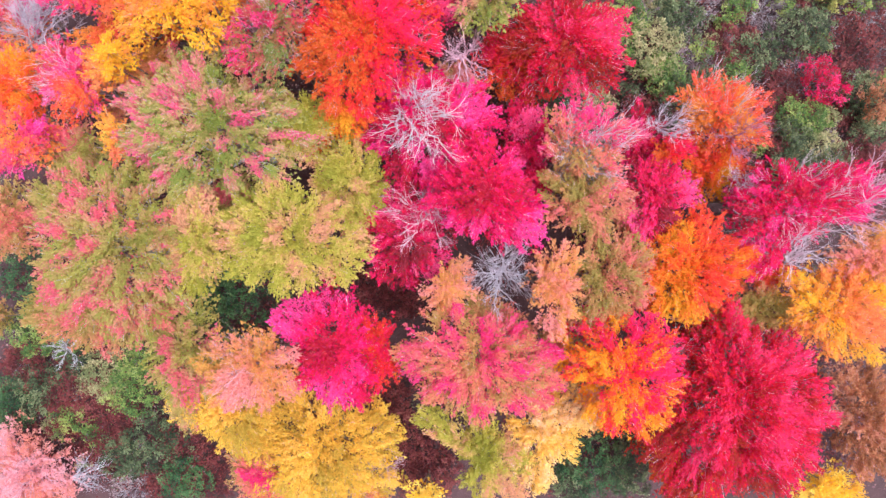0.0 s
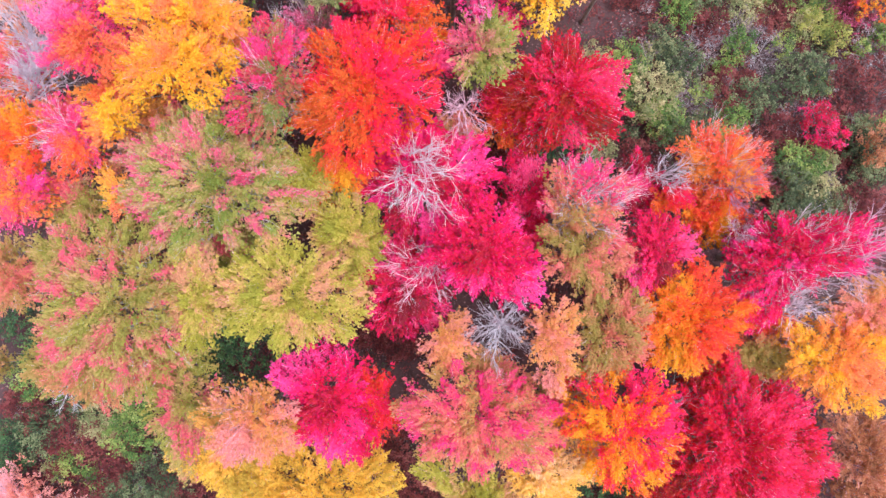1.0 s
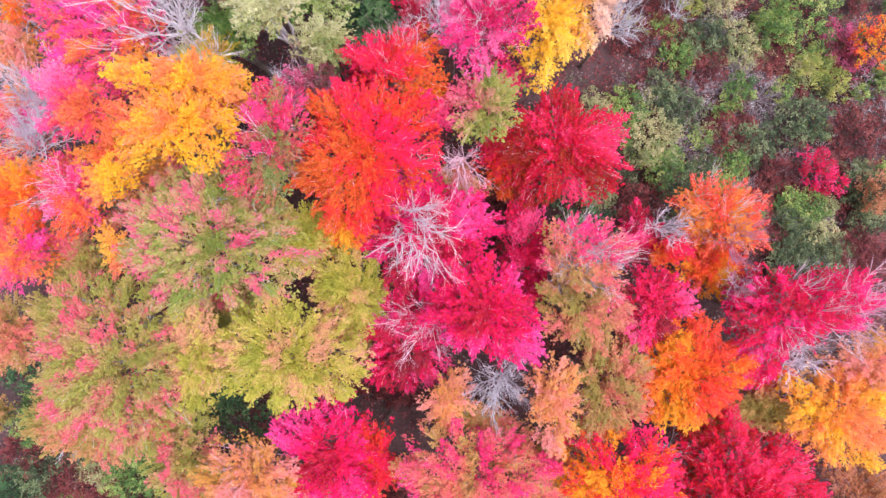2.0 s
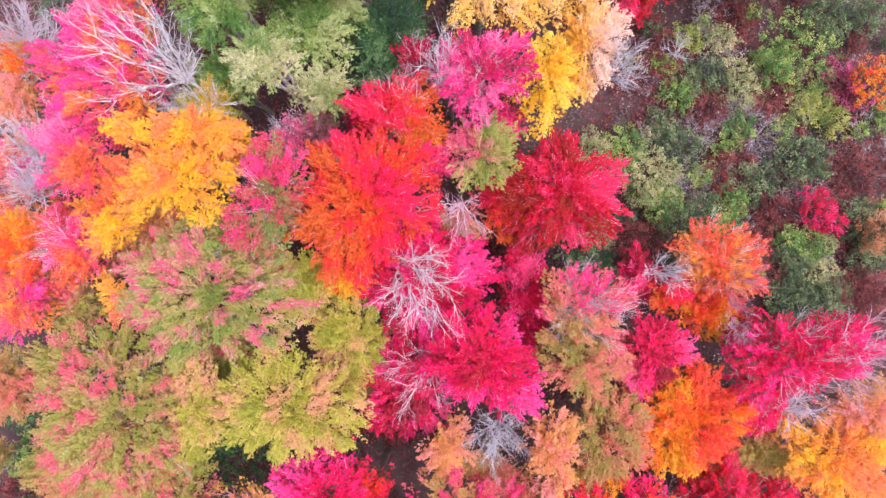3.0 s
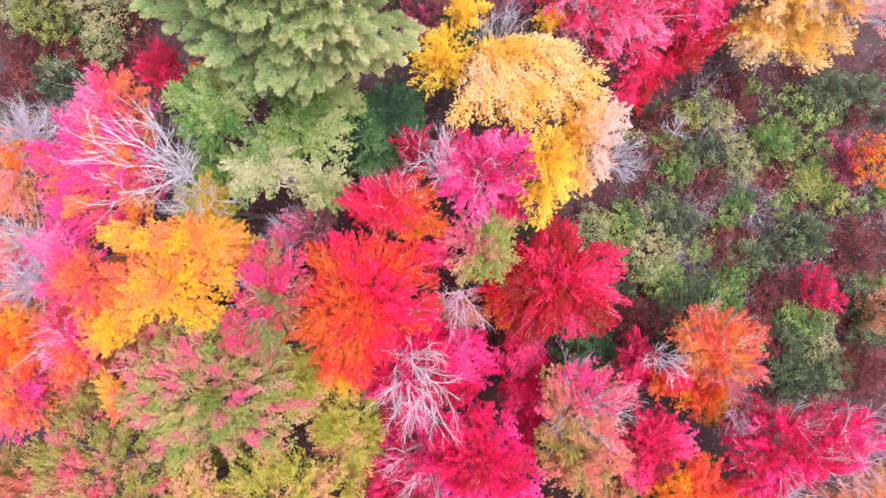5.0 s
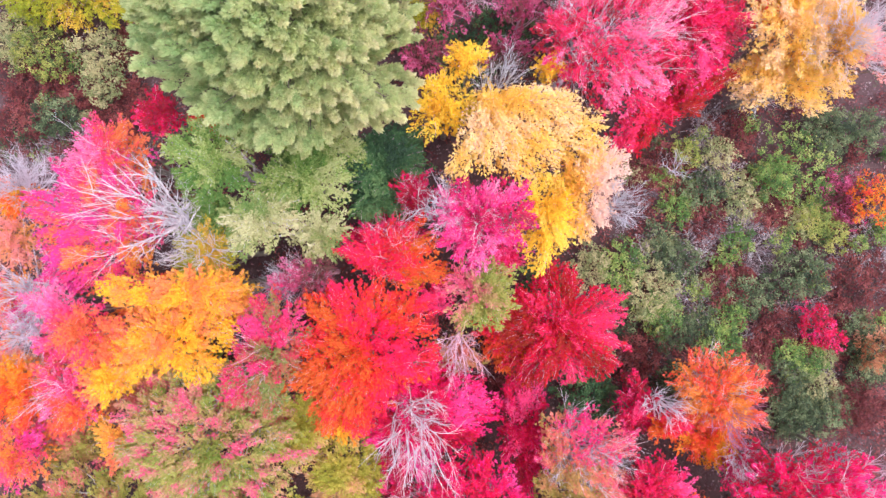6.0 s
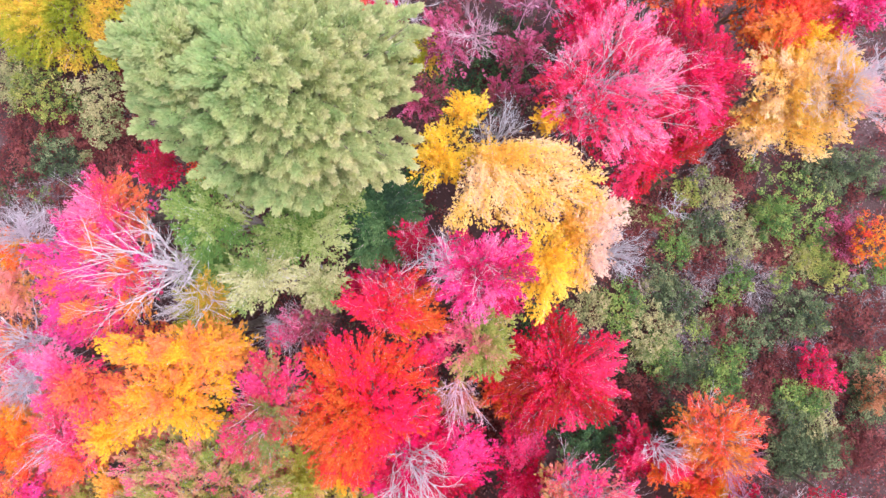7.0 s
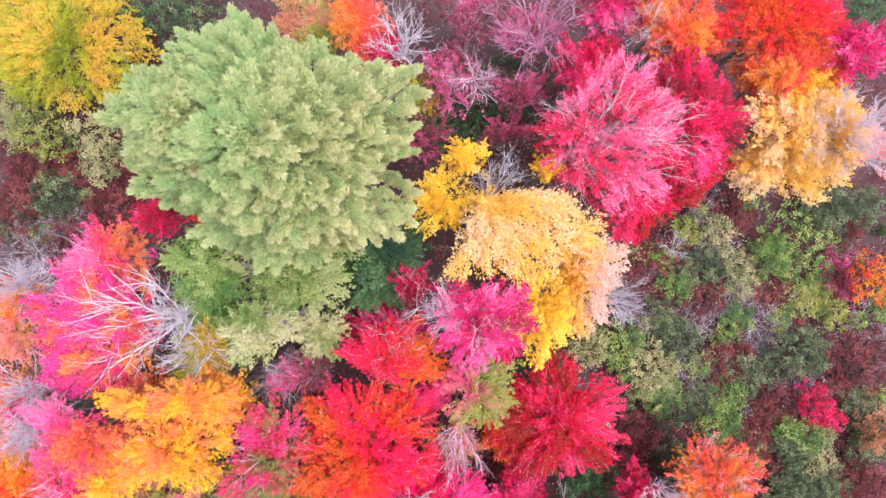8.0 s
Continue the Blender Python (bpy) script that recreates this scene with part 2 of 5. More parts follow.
def broadleaf(name, x, y, height, radius, leaves, label, reach=(), bark="grey", full=1.0, core=0.0, grad=(0, 0), patch=2.0, spray=1.0, twigs=0.1,
              fan=0.0, fan_bark="pale", fan_dense=0.95, fan_rise=0.9):
    """A broadleaved tree: trunk, limbs that carry branches, and a feathery crown of single leaves along outward sprays.
    full: leaf cover; core: share of the crown's middle that is bare; grad: drift of the leaf tone over the crown; spray: length of the sprays;
    twigs: share of the sprays whose pale twig stands out; fan: reach of leafless limbs that stand out of the crown, by fan_rise at its top."""
    rng = np.random.default_rng(next(SEED))
    tree = tagged(new(name), label, "tree", "autumn trees")
    tree.location = (x, y, 0)
    drop = min(0.62 * radius, 0.55 * height)
    edge, hills = outline(rng, radius, reach), field(rng, 1.9)
    around = np.linspace(0, 2 * np.pi, 60, endpoint=False)
    area = np.pi * (edge(around) ** 2).mean()
    lean = ((edge(around) ** 3)[:, None] * np.stack([np.cos(around), np.sin(around)], -1)).mean(0) / (1.5 * (edge(around) ** 2).mean())

    def shell(rho, az):
        r = edge(az) * rho
        p = np.stack([r * np.cos(az), r * np.sin(az), height - drop * 1.1 * (1 - np.sqrt(np.clip(1 - 0.94 * rho ** 2, 0.02, 1)))], -1)
        p[:, 2] += 0.42 * hills(p * np.array([1, 1, 0])) - 0.2
        return p

    # trunk
    top = np.array([lean[0] * 0.3, lean[1] * 0.3, height * 0.8])
    mid = np.array([rng.normal(0, 0.15), rng.normal(0, 0.15), height * 0.4])
    trunk = bend(np.array([[0, 0, -0.1]]), mid[None], top[None], 7)
    girth = 0.012 * height + 0.02 * radius
    v, q = tubes(trunk, np.linspace(girth * 1.25, girth * 0.3, 7)[None], 8)
    mesh_object("trunk", v, q, BARK[bark], tree, smooth=True)
    # limbs, then the branches that they carry
    n_limb = int(np.clip(round(radius * 1.1 + 3), 4, 9))
    az = np.arange(n_limb) * 2 * np.pi / n_limb + rng.normal(0, 0.22, n_limb)
    start = trunk[0, np.clip((rng.uniform(0.28, 0.72, n_limb) * 6).astype(int), 0, 5)]
    end = shell(rng.uniform(0.5, 0.68, n_limb), az) - np.array([0, 0, 0.16 * drop + 0.35])
    ctrl = (start + end) / 2 + np.stack([0.5 * np.cos(az), 0.5 * np.sin(az), -0.3 + 0 * az], -1) * 0.2 * radius
    limbs = bend(start, ctrl, end, 7) + rng.normal(0, 0.02 * radius, (n_limb, 7, 3)) * np.array([0, 1, 1, 1, 1, 1, 0])[None, :, None]
    leader = bend(trunk[0, 4][None], top[None], shell(np.array([0.06]), np.array([0.0])) - [[0, 0, 0.5]], 7)
    limbs, az = np.concatenate([limbs, leader]), np.append(az, 99.0)
    n_sec = int(np.clip(area * 0.9, 12, 80))
    rho, ang = over_crown(n_sec, rng, edge)
    target = shell(rho * 0.92, ang) + np.stack([0 * rho, 0 * rho, rng.uniform(-0.9, -0.15, n_sec)], -1)
    turn = np.abs((ang[:, None] - az[None, :] + np.pi) % (2 * np.pi) - np.pi)
    owner = np.where(rho < 0.3, n_limb, np.argmin(turn[:, :n_limb], 1))
    s = np.clip(rho / 0.75, 0.2, 0.95)
    root = limbs[owner, np.clip((s * 6).astype(int), 1, 6)]
    ctrl = root * 0.45 + target * 0.55 + np.stack([0 * s, 0 * s, -0.1 * radius * (0.4 + s)], -1) + rng.normal(0, 0.06 * radius, (n_sec, 3))
    secs = bend(root, ctrl, target, 6)
    thick = 0.008 * radius + 0.012
    for i in range(n_limb + 1):
        v, q = tubes(limbs[i:i + 1], np.linspace(girth * 0.5, thick * 0.9, 7)[None], 5)
        mine = np.flatnonzero(owner == i)
        if len(mine):
            v2, q2 = tubes(secs[mine][:, [0, 2, 4, 5]], np.linspace(thick * 0.85, 0.014, 4)[None] + 0 * mine[:, None], 3)
            v, q = np.concatenate([v, v2]), np.concatenate([q, q2 + len(v)])
        mesh_object("limb", v, q, BARK[bark], tree, smooth=True)
    # sprays: evenly over the crown's shell, pointing outwards, and a looser layer below them
    n_up, n_low = int(np.clip(area * 13 * full, 50, 1500)), int(np.clip(area * 4.5 * min(1, full / 0.7), 15, 600))
    rho, ang = over_crown(n_up, rng, edge)
    tip = shell(rho, ang) + rng.normal(0, 0.1, (n_up, 3))
    rho2, ang2 = over_crown(n_low, rng, edge)
    low = shell(np.clip(rho2, 0, 0.96), ang2 + 0.3) - np.stack([0 * rho2, 0 * rho2, rng.uniform(0.5, 1.1 + 0.3 * drop, n_low)], -1)
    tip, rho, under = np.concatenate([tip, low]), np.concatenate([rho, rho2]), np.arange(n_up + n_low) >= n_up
    out = unit(tip * np.array([1, 1, 0]) + rng.normal(0, 0.1, tip.shape) * np.array([1, 1, 0]))
    near = np.argmin(((tip[:, None, :2] - target[None, :, :2]) ** 2).sum(-1), 1)
    drawn = np.where(under, 0.0, 0.2)[:, None] * np.array([1.0, 1.0, 0.6])
    tip = tip + (target[near] + np.array([0, 0, 0.5]) - tip) * drawn
    way = unit(out * (0.35 + 0.75 * rho)[:, None] + rng.normal(0, 0.2, tip.shape) + np.array([0, 0, 1.0]) * (0.62 - 0.5 * rho)[:, None])
    long = rng.uniform(0.6, 1.15, len(tip)) * spray * (0.75 + 0.35 * rho)
    tip = tip + way * (np.where(rho > 0.82, rng.uniform(-0.1, 0.4, len(tip)), 0) * spray ** 0.5)[:, None]
    keep = field(rng, 1.1)(tip * np.array([1, 1, 0.5])) + rng.normal(0, 0.3, len(tip)) > -1.05 + 0.75 * (1 - full)
    if core:
        keep &= (rho > core * rng.uniform(0.4, 1.3, len(tip))) | under
    tip, way, long, rho, under, near = tip[keep], way[keep], long[keep], rho[keep], under[keep], near[keep]
    m = len(tip)
    shown = np.flatnonzero((rng.uniform(0, 1, m) < twigs + 0.04) & ~under)
    if len(shown):
        foot = secs[near[shown], rng.integers(2, 6, len(shown))]
        path = bend(foot, tip[shown] - way[shown] * (0.8 * long[shown])[:, None], tip[shown] + way[shown] * 0.06 + np.array([0, 0, 0.05]), 4)
        v, q = tubes(path, np.linspace(0.017, 0.008, 4)[None] + np.zeros((len(shown), 1)), 3)
        tagged(mesh_object("branching", v, q, BARK[fan_bark if fan else "rose" if bark == "grey" else bark], tree, smooth=True), kind="stuff")
    if fan:
        fan_limbs(tree, rng, height + fan_rise, radius * fan, fan_bark, lean, trunk[0, 4], girth * 0.7, fan_dense, 0.9)
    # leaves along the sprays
    # sprays under the shell get a lower tone: slight shade put into leaf colour
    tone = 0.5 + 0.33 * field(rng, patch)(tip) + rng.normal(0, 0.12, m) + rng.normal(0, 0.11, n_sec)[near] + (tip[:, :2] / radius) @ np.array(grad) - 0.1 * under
    blades = []
    for mine, per, leaf, broad, loose in ((~under, 34, 0.145, 0.47, 0.09), (under, 16, 0.21, 0.65, 0.17)):
        t, w, k = tip[mine], way[mine], int(mine.sum())
        s = rng.uniform(0, 1, (k, per)) ** 0.8
        side = rng.normal(0, loose, (k, per, 3)) * (1.15 - 0.6 * s)[..., None] * np.array([1, 1, 0.7])
        at = t[:, None] - w[:, None] * ((1 - s) * long[mine][:, None])[..., None] + side - np.array([0, 0, 0.1]) * (1 - s)[..., None]
        turned = w[:, None] + side * 5 + rng.normal(0, 0.25, (k, per, 3))
        up = np.array([0, 0, 1.0]) + rng.normal(0, 0.3, (k, per, 3)) + w[:, None] * 0.3
        size = rng.uniform(0.7, 1.35, (k, per)) * leaf
        v, q = leaf_blades(at.reshape(-1, 3), turned.reshape(-1, 3), up.reshape(-1, 3), size.ravel(), size.ravel() * broad)
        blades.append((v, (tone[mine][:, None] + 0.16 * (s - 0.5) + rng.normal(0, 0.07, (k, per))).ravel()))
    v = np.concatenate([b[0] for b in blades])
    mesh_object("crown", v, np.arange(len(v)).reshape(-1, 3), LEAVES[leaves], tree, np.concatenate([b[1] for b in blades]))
    return tree


def maple(x, y, height, radius, leaves, label, reach=(), **more):
    return broadleaf("maple_tree", x, y, height, radius, leaves, label, reach, **more)


def bare_tree(x, y, height, radius, label, bark="pale", lean=(0, 0), fork=0.6, dense=1.0, thick=1.2):
    """A leafless tree, all trunk, limbs and twigs."""
    rng = np.random.default_rng(next(SEED))
    tree = tagged(new("bare_tree"), label, "tree", "bare trees")
    tree.location = (x, y, 0)
    crotch = np.array([lean[0] * 0.1, lean[1] * 0.1, height * fork])
    trunk = bend(np.array([[0, 0, -0.1]]), np.array([[0, 0, height * 0.25]]), crotch[None], 6)
    girth = (0.05 + 0.006 * height) * thick
    v, q = tubes(trunk, np.linspace(girth * 1.5, girth, 6)[None], 8)
    mesh_object("trunk", v, q, BARK["grey"], tree, smooth=True)
    fan_limbs(tree, rng, height, radius, bark, lean, crotch, girth, dense, thick)
    return tree


def shrub(x, y, height, radius, leaves, label, bark="brown", full=1.0):
    """A low bush: several stems from one root, and a loose dome of small leaves."""
    rng = np.random.default_rng(next(SEED))
    bush = tagged(new("shrub"), label, "shrub", "undergrowth shrubs")
    bush.location = (x, y, 0)
    if leaves == "brush":
        bark, full = "silver", 0.35
    edge = outline(rng, radius, ())
    n = int(np.clip(radius ** 2 * 34, 16, 130))
    rho, ang = over_crown(n, rng, edge)
    r = edge(ang) * rho * (1 + rng.normal(0, 0.1, n))
    z = height * (0.5 + 0.5 * np.sqrt(np.clip(1 - 0.9 * rho ** 2, 0, 1))) * rng.uniform(0.55, 1.08, n)
    tip = np.stack([r * np.cos(ang), r * np.sin(ang), z], -1)
    n_stem = 6
    sa = np.arange(n_stem) * 1.05 + rng.uniform(0, 1)
    foot = np.stack([0.1 * np.cos(sa), 0.1 * np.sin(sa), -0.3 + 0 * sa], -1)
    head = np.stack([0.5 * radius * np.cos(sa), 0.5 * radius * np.sin(sa), 0.62 * height + 0 * sa], -1)
    stems = bend(foot, (foot + head) / 2 * np.array([0.6, 0.6, 1.1]), head, 5)
    for i in range(n_stem):
        v, q = tubes(stems[i:i + 1], np.linspace(0.03, 0.014, 5)[None], 5)
        mesh_object("stem", v, q, BARK[bark], bush, smooth=True)
    near = np.argmin(((tip[:, None, :2] - head[None, :, :2]) ** 2).sum(-1), 1)
    root = stems[near, rng.integers(2, 5, n)]
    twigs = bend(root, (root + tip) / 2 + np.array([0, 0, 0.05]), tip, 4)
    v, q = tubes(twigs[:, ::3], np.linspace(0.011, 0.006, 2)[None] + np.zeros((n, 1)), 3)
    tagged(mesh_object("branching", v, q, BARK[bark], bush), kind="stuff")
    per = int(24 * full)
    at = (tip[:, None] + rng.normal(0, 0.13, (n, per, 3)) * np.array([1, 1, 0.8])).reshape(-1, 3)
    way = rng.normal(0, 1, at.shape) * np.array([1, 1, 0.5])
    up = np.array([0, 0, 1.0]) + rng.normal(0, 0.4, at.shape)
    size = rng.uniform(0.7, 1.3, len(at)) * 0.13
    v, q = leaf_blades(at, way, up, size, size * 0.75)
    tone = np.repeat(0.5 + 0.22 * field(rng, 1.2)(tip) + rng.normal(0, 0.2, n), per) + rng.normal(0, 0.1, len(at))
    mesh_object("foliage", v, q, LEAVES[leaves], bush, tone)
    return bush


def pine(x, y, height, radius, label, reach):
    """A tall white pine with a broad crown and two leaders: whorls of limbs that rise at the tips, plumes along them, and needles round each plume."""
    rng = np.random.default_rng(next(SEED))
    tree = tagged(new("pine_tree"), label, "tree", "evergreen trees")
    tree.location = (x, y, 0)
    edge = outline(rng, radius, reach)
    plumes, ways, tones = [], [], []
    # leaders: how far the second stands from the first, its top, the whorls, their fall and their reach
    for lead, top, tiers, fall, spread_out in ((np.array([0.0, 0.0, 0.0]), height, 14, 8.6, 1.0), (np.array([-3.7, 0.6, 0.0]), height - 0.5, 6, 2.6, 0.31)):
        trunk = bend(np.array([[0, 0, -0.1]]), np.array([[0.1, -0.1, top * 0.5]]), lead[None] + np.array([[0, 0, top - 0.5]]), 12)
        v, q = tubes(trunk, np.linspace(0.34 if spread_out == 1 else 0.22, 0.03, 12)[None], 10)
        mesh_object("trunk", v, q, BARK["grey"], tree, smooth=True)
        for tier in range(tiers):
            share = tier / (tiers - 1)
            z0 = top - 0.6 - fall * share ** 1.6
            count = 5 if tier < 2 else 7 if tier < 5 else 10
            for j in range(count):
                a = 2 * np.pi * (j + 0.5 * (tier % 2)) / count + rng.normal(0, 0.14)
                length = float(edge(np.array([a]))[0]) * spread_out * (0.12 + 0.88 * min(1, share * 1.15) ** 0.85) * rng.uniform(0.8, 0.97)
                out = np.array([np.cos(a), np.sin(a), 0])
                foot = lead + np.array([0, 0, z0 - 0.22 * length])
                head = lead + out * length + np.array([0, 0, z0 + 0.03 * length + 0.15])
                limb = bend(foot[None], lead[None] + (out * length * 0.6 + np.array([0, 0, z0 - 0.15 * length]))[None], head[None], 9)
                v, q = tubes(limb, np.linspace(0.05 + 0.006 * length, 0.015, 9)[None], 5)
                mesh_object("limb", v, q, BARK["grey"], tree, smooth=True)
                n = int(length * 3.4) + 4
                s = np.sqrt(np.linspace(0.06, 1.0, n)) * 8
                i = np.clip(s.astype(int), 0, 7)
                f = (s - i)[:, None]
                base = limb[0, i] * (1 - f) + limb[0, i + 1] * f
                side = np.array([-out[1], out[0], 0])
                spread = rng.uniform(0.2, 1, n) * np.where(np.arange(n) % 2, 1, -1) * (0.1 + 0.2 * length * (1 - 0.6 * s / 8))
                base = base + side * spread[:, None] + rng.normal(0, 0.08, (n, 3))
                lift = 0.8 - 0.5 * min(1, length / radius)
                way = out * 0.9 + side * (np.sign(spread) * np.abs(spread) * 0.4)[:, None] + np.array([0, 0, lift]) + rng.normal(0, 0.16, (n, 3))
                plumes.append(base)
                ways.append(unit(way))
                # paler towards the east: the pine's sunlit and shaded sides, painted into the tone
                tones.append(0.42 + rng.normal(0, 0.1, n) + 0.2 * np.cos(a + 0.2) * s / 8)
    base, way, tone = np.concatenate(plumes), np.concatenate(ways), np.concatenate(tones)
    n = len(base)
    size = rng.uniform(0.55, 0.95, n)
    tips = base + way * size[:, None]
    v, q = tubes(bend(base - way * 0.25, (base + tips) / 2, tips, 4), np.linspace(0.02, 0.008, 4)[None] + np.zeros((n, 1)), 3)
    tagged(mesh_object("branching", v, q, BARK["grey"], tree), kind="stuff")
    # each plume is a tapering brush of needles that point forwards and outwards
    blades = 150
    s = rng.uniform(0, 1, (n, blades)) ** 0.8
    ball = unit(rng.normal(0, 1, (n, blades, 3)) + np.array([0, 0, 0.7]))
    girth = rng.uniform(0.18, 0.29, n)[:, None] * np.sqrt(np.clip(1.02 - s ** 3, 0, 1)) * rng.uniform(0.55, 1.0, (n, blades))
    at = (base[:, None] + way[:, None] * (size[:, None] * s)[..., None] + ball * girth[..., None]).reshape(-1, 3)
    spray = ball.reshape(-1, 3) * 0.55 + rng.normal(0, 0.3, at.shape) + np.repeat(way, blades, 0) * 0.9
    up = ball.reshape(-1, 3) * 0.3 + np.array([0, 0, 1.0]) + rng.normal(0, 0.25, at.shape)
    lens = rng.uniform(0.13, 0.24, len(at))
    v, q = leaf_blades(at, spray, up, lens, lens * 0.48)
    # plume tips paler than their bases: painted highlights in the needle colour
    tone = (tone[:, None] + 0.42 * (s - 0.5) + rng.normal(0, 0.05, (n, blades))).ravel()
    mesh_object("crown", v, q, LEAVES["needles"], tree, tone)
    return tree


# ---- ground ----
def ground_material():
    mat, bsdf, links = material("forest_floor")
    co = node(mat, "TexCoord")
    big = node(mat, "TexNoise", Scale=0.22, Detail=5.0, Roughness=0.6)
    fine = node(mat, "TexVoronoi", Scale=7.0)
    grain = node(mat, "TexNoise", Scale=14.0, Detail=5.0)
    ramp = node(mat, "ValToRGB")
    ramp.color_ramp.elements[0].color, ramp.color_ramp.elements[1].color = hexa("3a2c30"), hexa("5c4248")
    ramp.color_ramp.elements[0].position, ramp.color_ramp.elements[1].position = 0.34, 0.68
    leafy = node(mat, "ValToRGB")
    leafy.color_ramp.elements[0].color, leafy.color_ramp.elements[1].color = hexa("302428"), hexa("72504e")
    mix = node(mat, "Mix")
    mix.data_type = "RGBA"
    mix.inputs[0].default_value = 0.5
    for n in (big, fine, grain):
        links.new(co.outputs["Object"], n.inputs["Vector"])
    links.new(big.outputs["Fac"], ramp.inputs["Fac"])
    links.new(grain.outputs["Fac"], leafy.inputs["Fac"])
    links.new(ramp.outputs["Color"], mix.inputs[6])
    links.new(leafy.outputs["Color"], mix.inputs[7])
    links.new(mix.outputs[2], bsdf.inputs["Base Color"])
    bump = node(mat, "Bump", Strength=0.8, Distance=0.05)
    links.new(fine.outputs["Distance"], bump.inputs["Height"])
    links.new(bump.outputs["Normal"], bsdf.inputs["Normal"])
    bsdf.inputs["Roughness"].default_value = 0.95
    return mat


def ground():
    ticks = np.concatenate([[-2500, -900, -300, -120], np.arange(-60, 61, 1.0), [120, 300, 900, 2500]])
    gx, gy = np.meshgrid(ticks, ticks + 14, indexing="ij")
    p = np.stack([gx, gy, 0 * gx], -1).reshape(-1, 3)
    near = (np.abs(p[:, 0]) < 60) & (np.abs(p[:, 1] - 14) < 60)
    rng = np.random.default_rng(3)
    p[:, 2] = np.where(near, 0.1 * waves(p, rng, 5.0) - 0.1, -0.15)
    n = len(ticks)
    i, j = np.meshgrid(np.arange(n - 1), np.arange(n - 1), indexing="ij")
    q = np.stack([i * n + j, (i + 1) * n + j, (i + 1) * n + j + 1, i * n + j + 1], -1).reshape(-1, 4)
    ob = mesh_object("ground", p, q, ground_material(), smooth=True)
    return tagged(ob, "dark brown woodland floor under fallen leaves", "ground", kind="structure")


def clearing(p):
    """How open the wood is at places p: 1 in the clearings, less under the trees."""
    x, y = p[:, 0], p[:, 1]
    open_ground = ((x > 9) & (y > 4)) | ((x < -12) & (y < -4)) | ((x < -15) & (y > 21)) | (x > 24)
    return np.where(open_ground, 1.0, 0.55)


def scatter(name, count, per, leaves, spread, tall, size, label, category, seed):
    """Countless small leaves or plants over the floor, as one piece of stuff."""
    rng = np.random.default_rng(seed)
    c = np.stack([rng.uniform(-36, 38, count), rng.uniform(-18, 46, count), rng.uniform(0.02, tall, count)], -1)
    c = c[(waves(c * np.array([1, 1, 0]), rng, 4.0) + rng.normal(0, 0.5, count) > -0.6) & (rng.uniform(0, 1, count) < clearing(c))]
    n = len(c)
    at = (c[:, None] + rng.normal(0, 1, (n, per, 3)) * np.array([spread, spread, tall * 0.4])).reshape(-1, 3)
    at[:, 2] = np.abs(at[:, 2])
    way = rng.normal(0, 1, at.shape) * np.array([1, 1, 0.35])
    up = np.array([0, 0, 1.0]) + rng.normal(0, 0.35, at.shape)
    s = rng.uniform(0.7, 1.4, len(at)) * size
    v, q = leaf_blades(at, way, up, s, s * 0.6)
    tone = np.repeat(0.5 + rng.normal(0, 0.2, n), per) + rng.normal(0, 0.1, len(at))
    ob = mesh_object(name, v, q, LEAVES[leaves], None, tone)
    return tagged(ob, label, category, kind="stuff")


ground()
scatter("leaf_litter", 36000, 1, "litter", 0.2, 0.03, 0.17, "fallen brown leaves strewn over the woodland floor", "leaf litter", 11)
scatter("undergrowth", 8600, 18, "maroon", 0.26, 0.8, 0.17, "low maroon undergrowth covering the woodland floor", "undergrowth", 12)
scatter("ground_plants", 1000, 16, "dullgreen", 0.22, 0.8, 0.13, "scattered low dull green plants on the woodland floor", "plants", 13)
scatter("dry_brush", 1800, 14, "brush", 0.26, 0.9, 0.15, "dry grey-mauve brush on the woodland floor", "brush", 14)

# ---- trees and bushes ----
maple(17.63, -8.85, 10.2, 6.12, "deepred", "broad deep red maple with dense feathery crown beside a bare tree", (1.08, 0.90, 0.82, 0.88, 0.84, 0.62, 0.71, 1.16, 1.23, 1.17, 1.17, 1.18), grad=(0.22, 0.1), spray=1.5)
maple(-6.30, -5.51, 11.5, 3.14, "hotpink", "hot pink-red maple with a dense crown beside a scarlet maple", (0.71, 0.74, 0.88, 1.09, 1.08, 1.29, 0.82, 0.89, 0.97, 1.14, 1.27, 0.91), grad=(-0.1, 0))
maple(-3.85, -5.79, 9.8, 1.67, "scarlet", "scarlet maple beside a hot pink maple", (0.36, 0.35, 1.13, 1.09, 1.38, 0.98, 0.73, 0.73, 0.96, 1.45, 1.35, 0.70), grad=(0.2, 0.2))
maple(-7.96, -12.88, 7.8, 4.90, "dustygold", "broad dusty gold maple with soft dense leaves beside a pink-salmon maple", (1.09, 1.04, 0.74, 0.78, 1.00, 1.05, 1.06, 1.14, 1.00, 0.89, 0.96, 1.16), grad=(0, 0.1), patch=1.2)
maple(-15.59, -6.17, 9.6, 3.16, "olive", "olive and salmon maple with wide crown beside a dusty gold maple", (0.75, 0.70, 0.81, 1.04, 1.23, 1.17, 0.88, 0.87, 1.02, 1.46, 0.95, 0.83), grad=(-0.1, 0), patch=1.2)
maple(-13.71, -10.06, 8.6, 2.94, "dustygold", "dusty gold maple with soft dense leaves beside an olive-salmon maple", (0.84, 0.65, 0.68, 0.73, 1.08, 1.35, 1.24, 0.88, 0.76, 0.93, 1.37, 1.13), grad=(-0.15, 0))
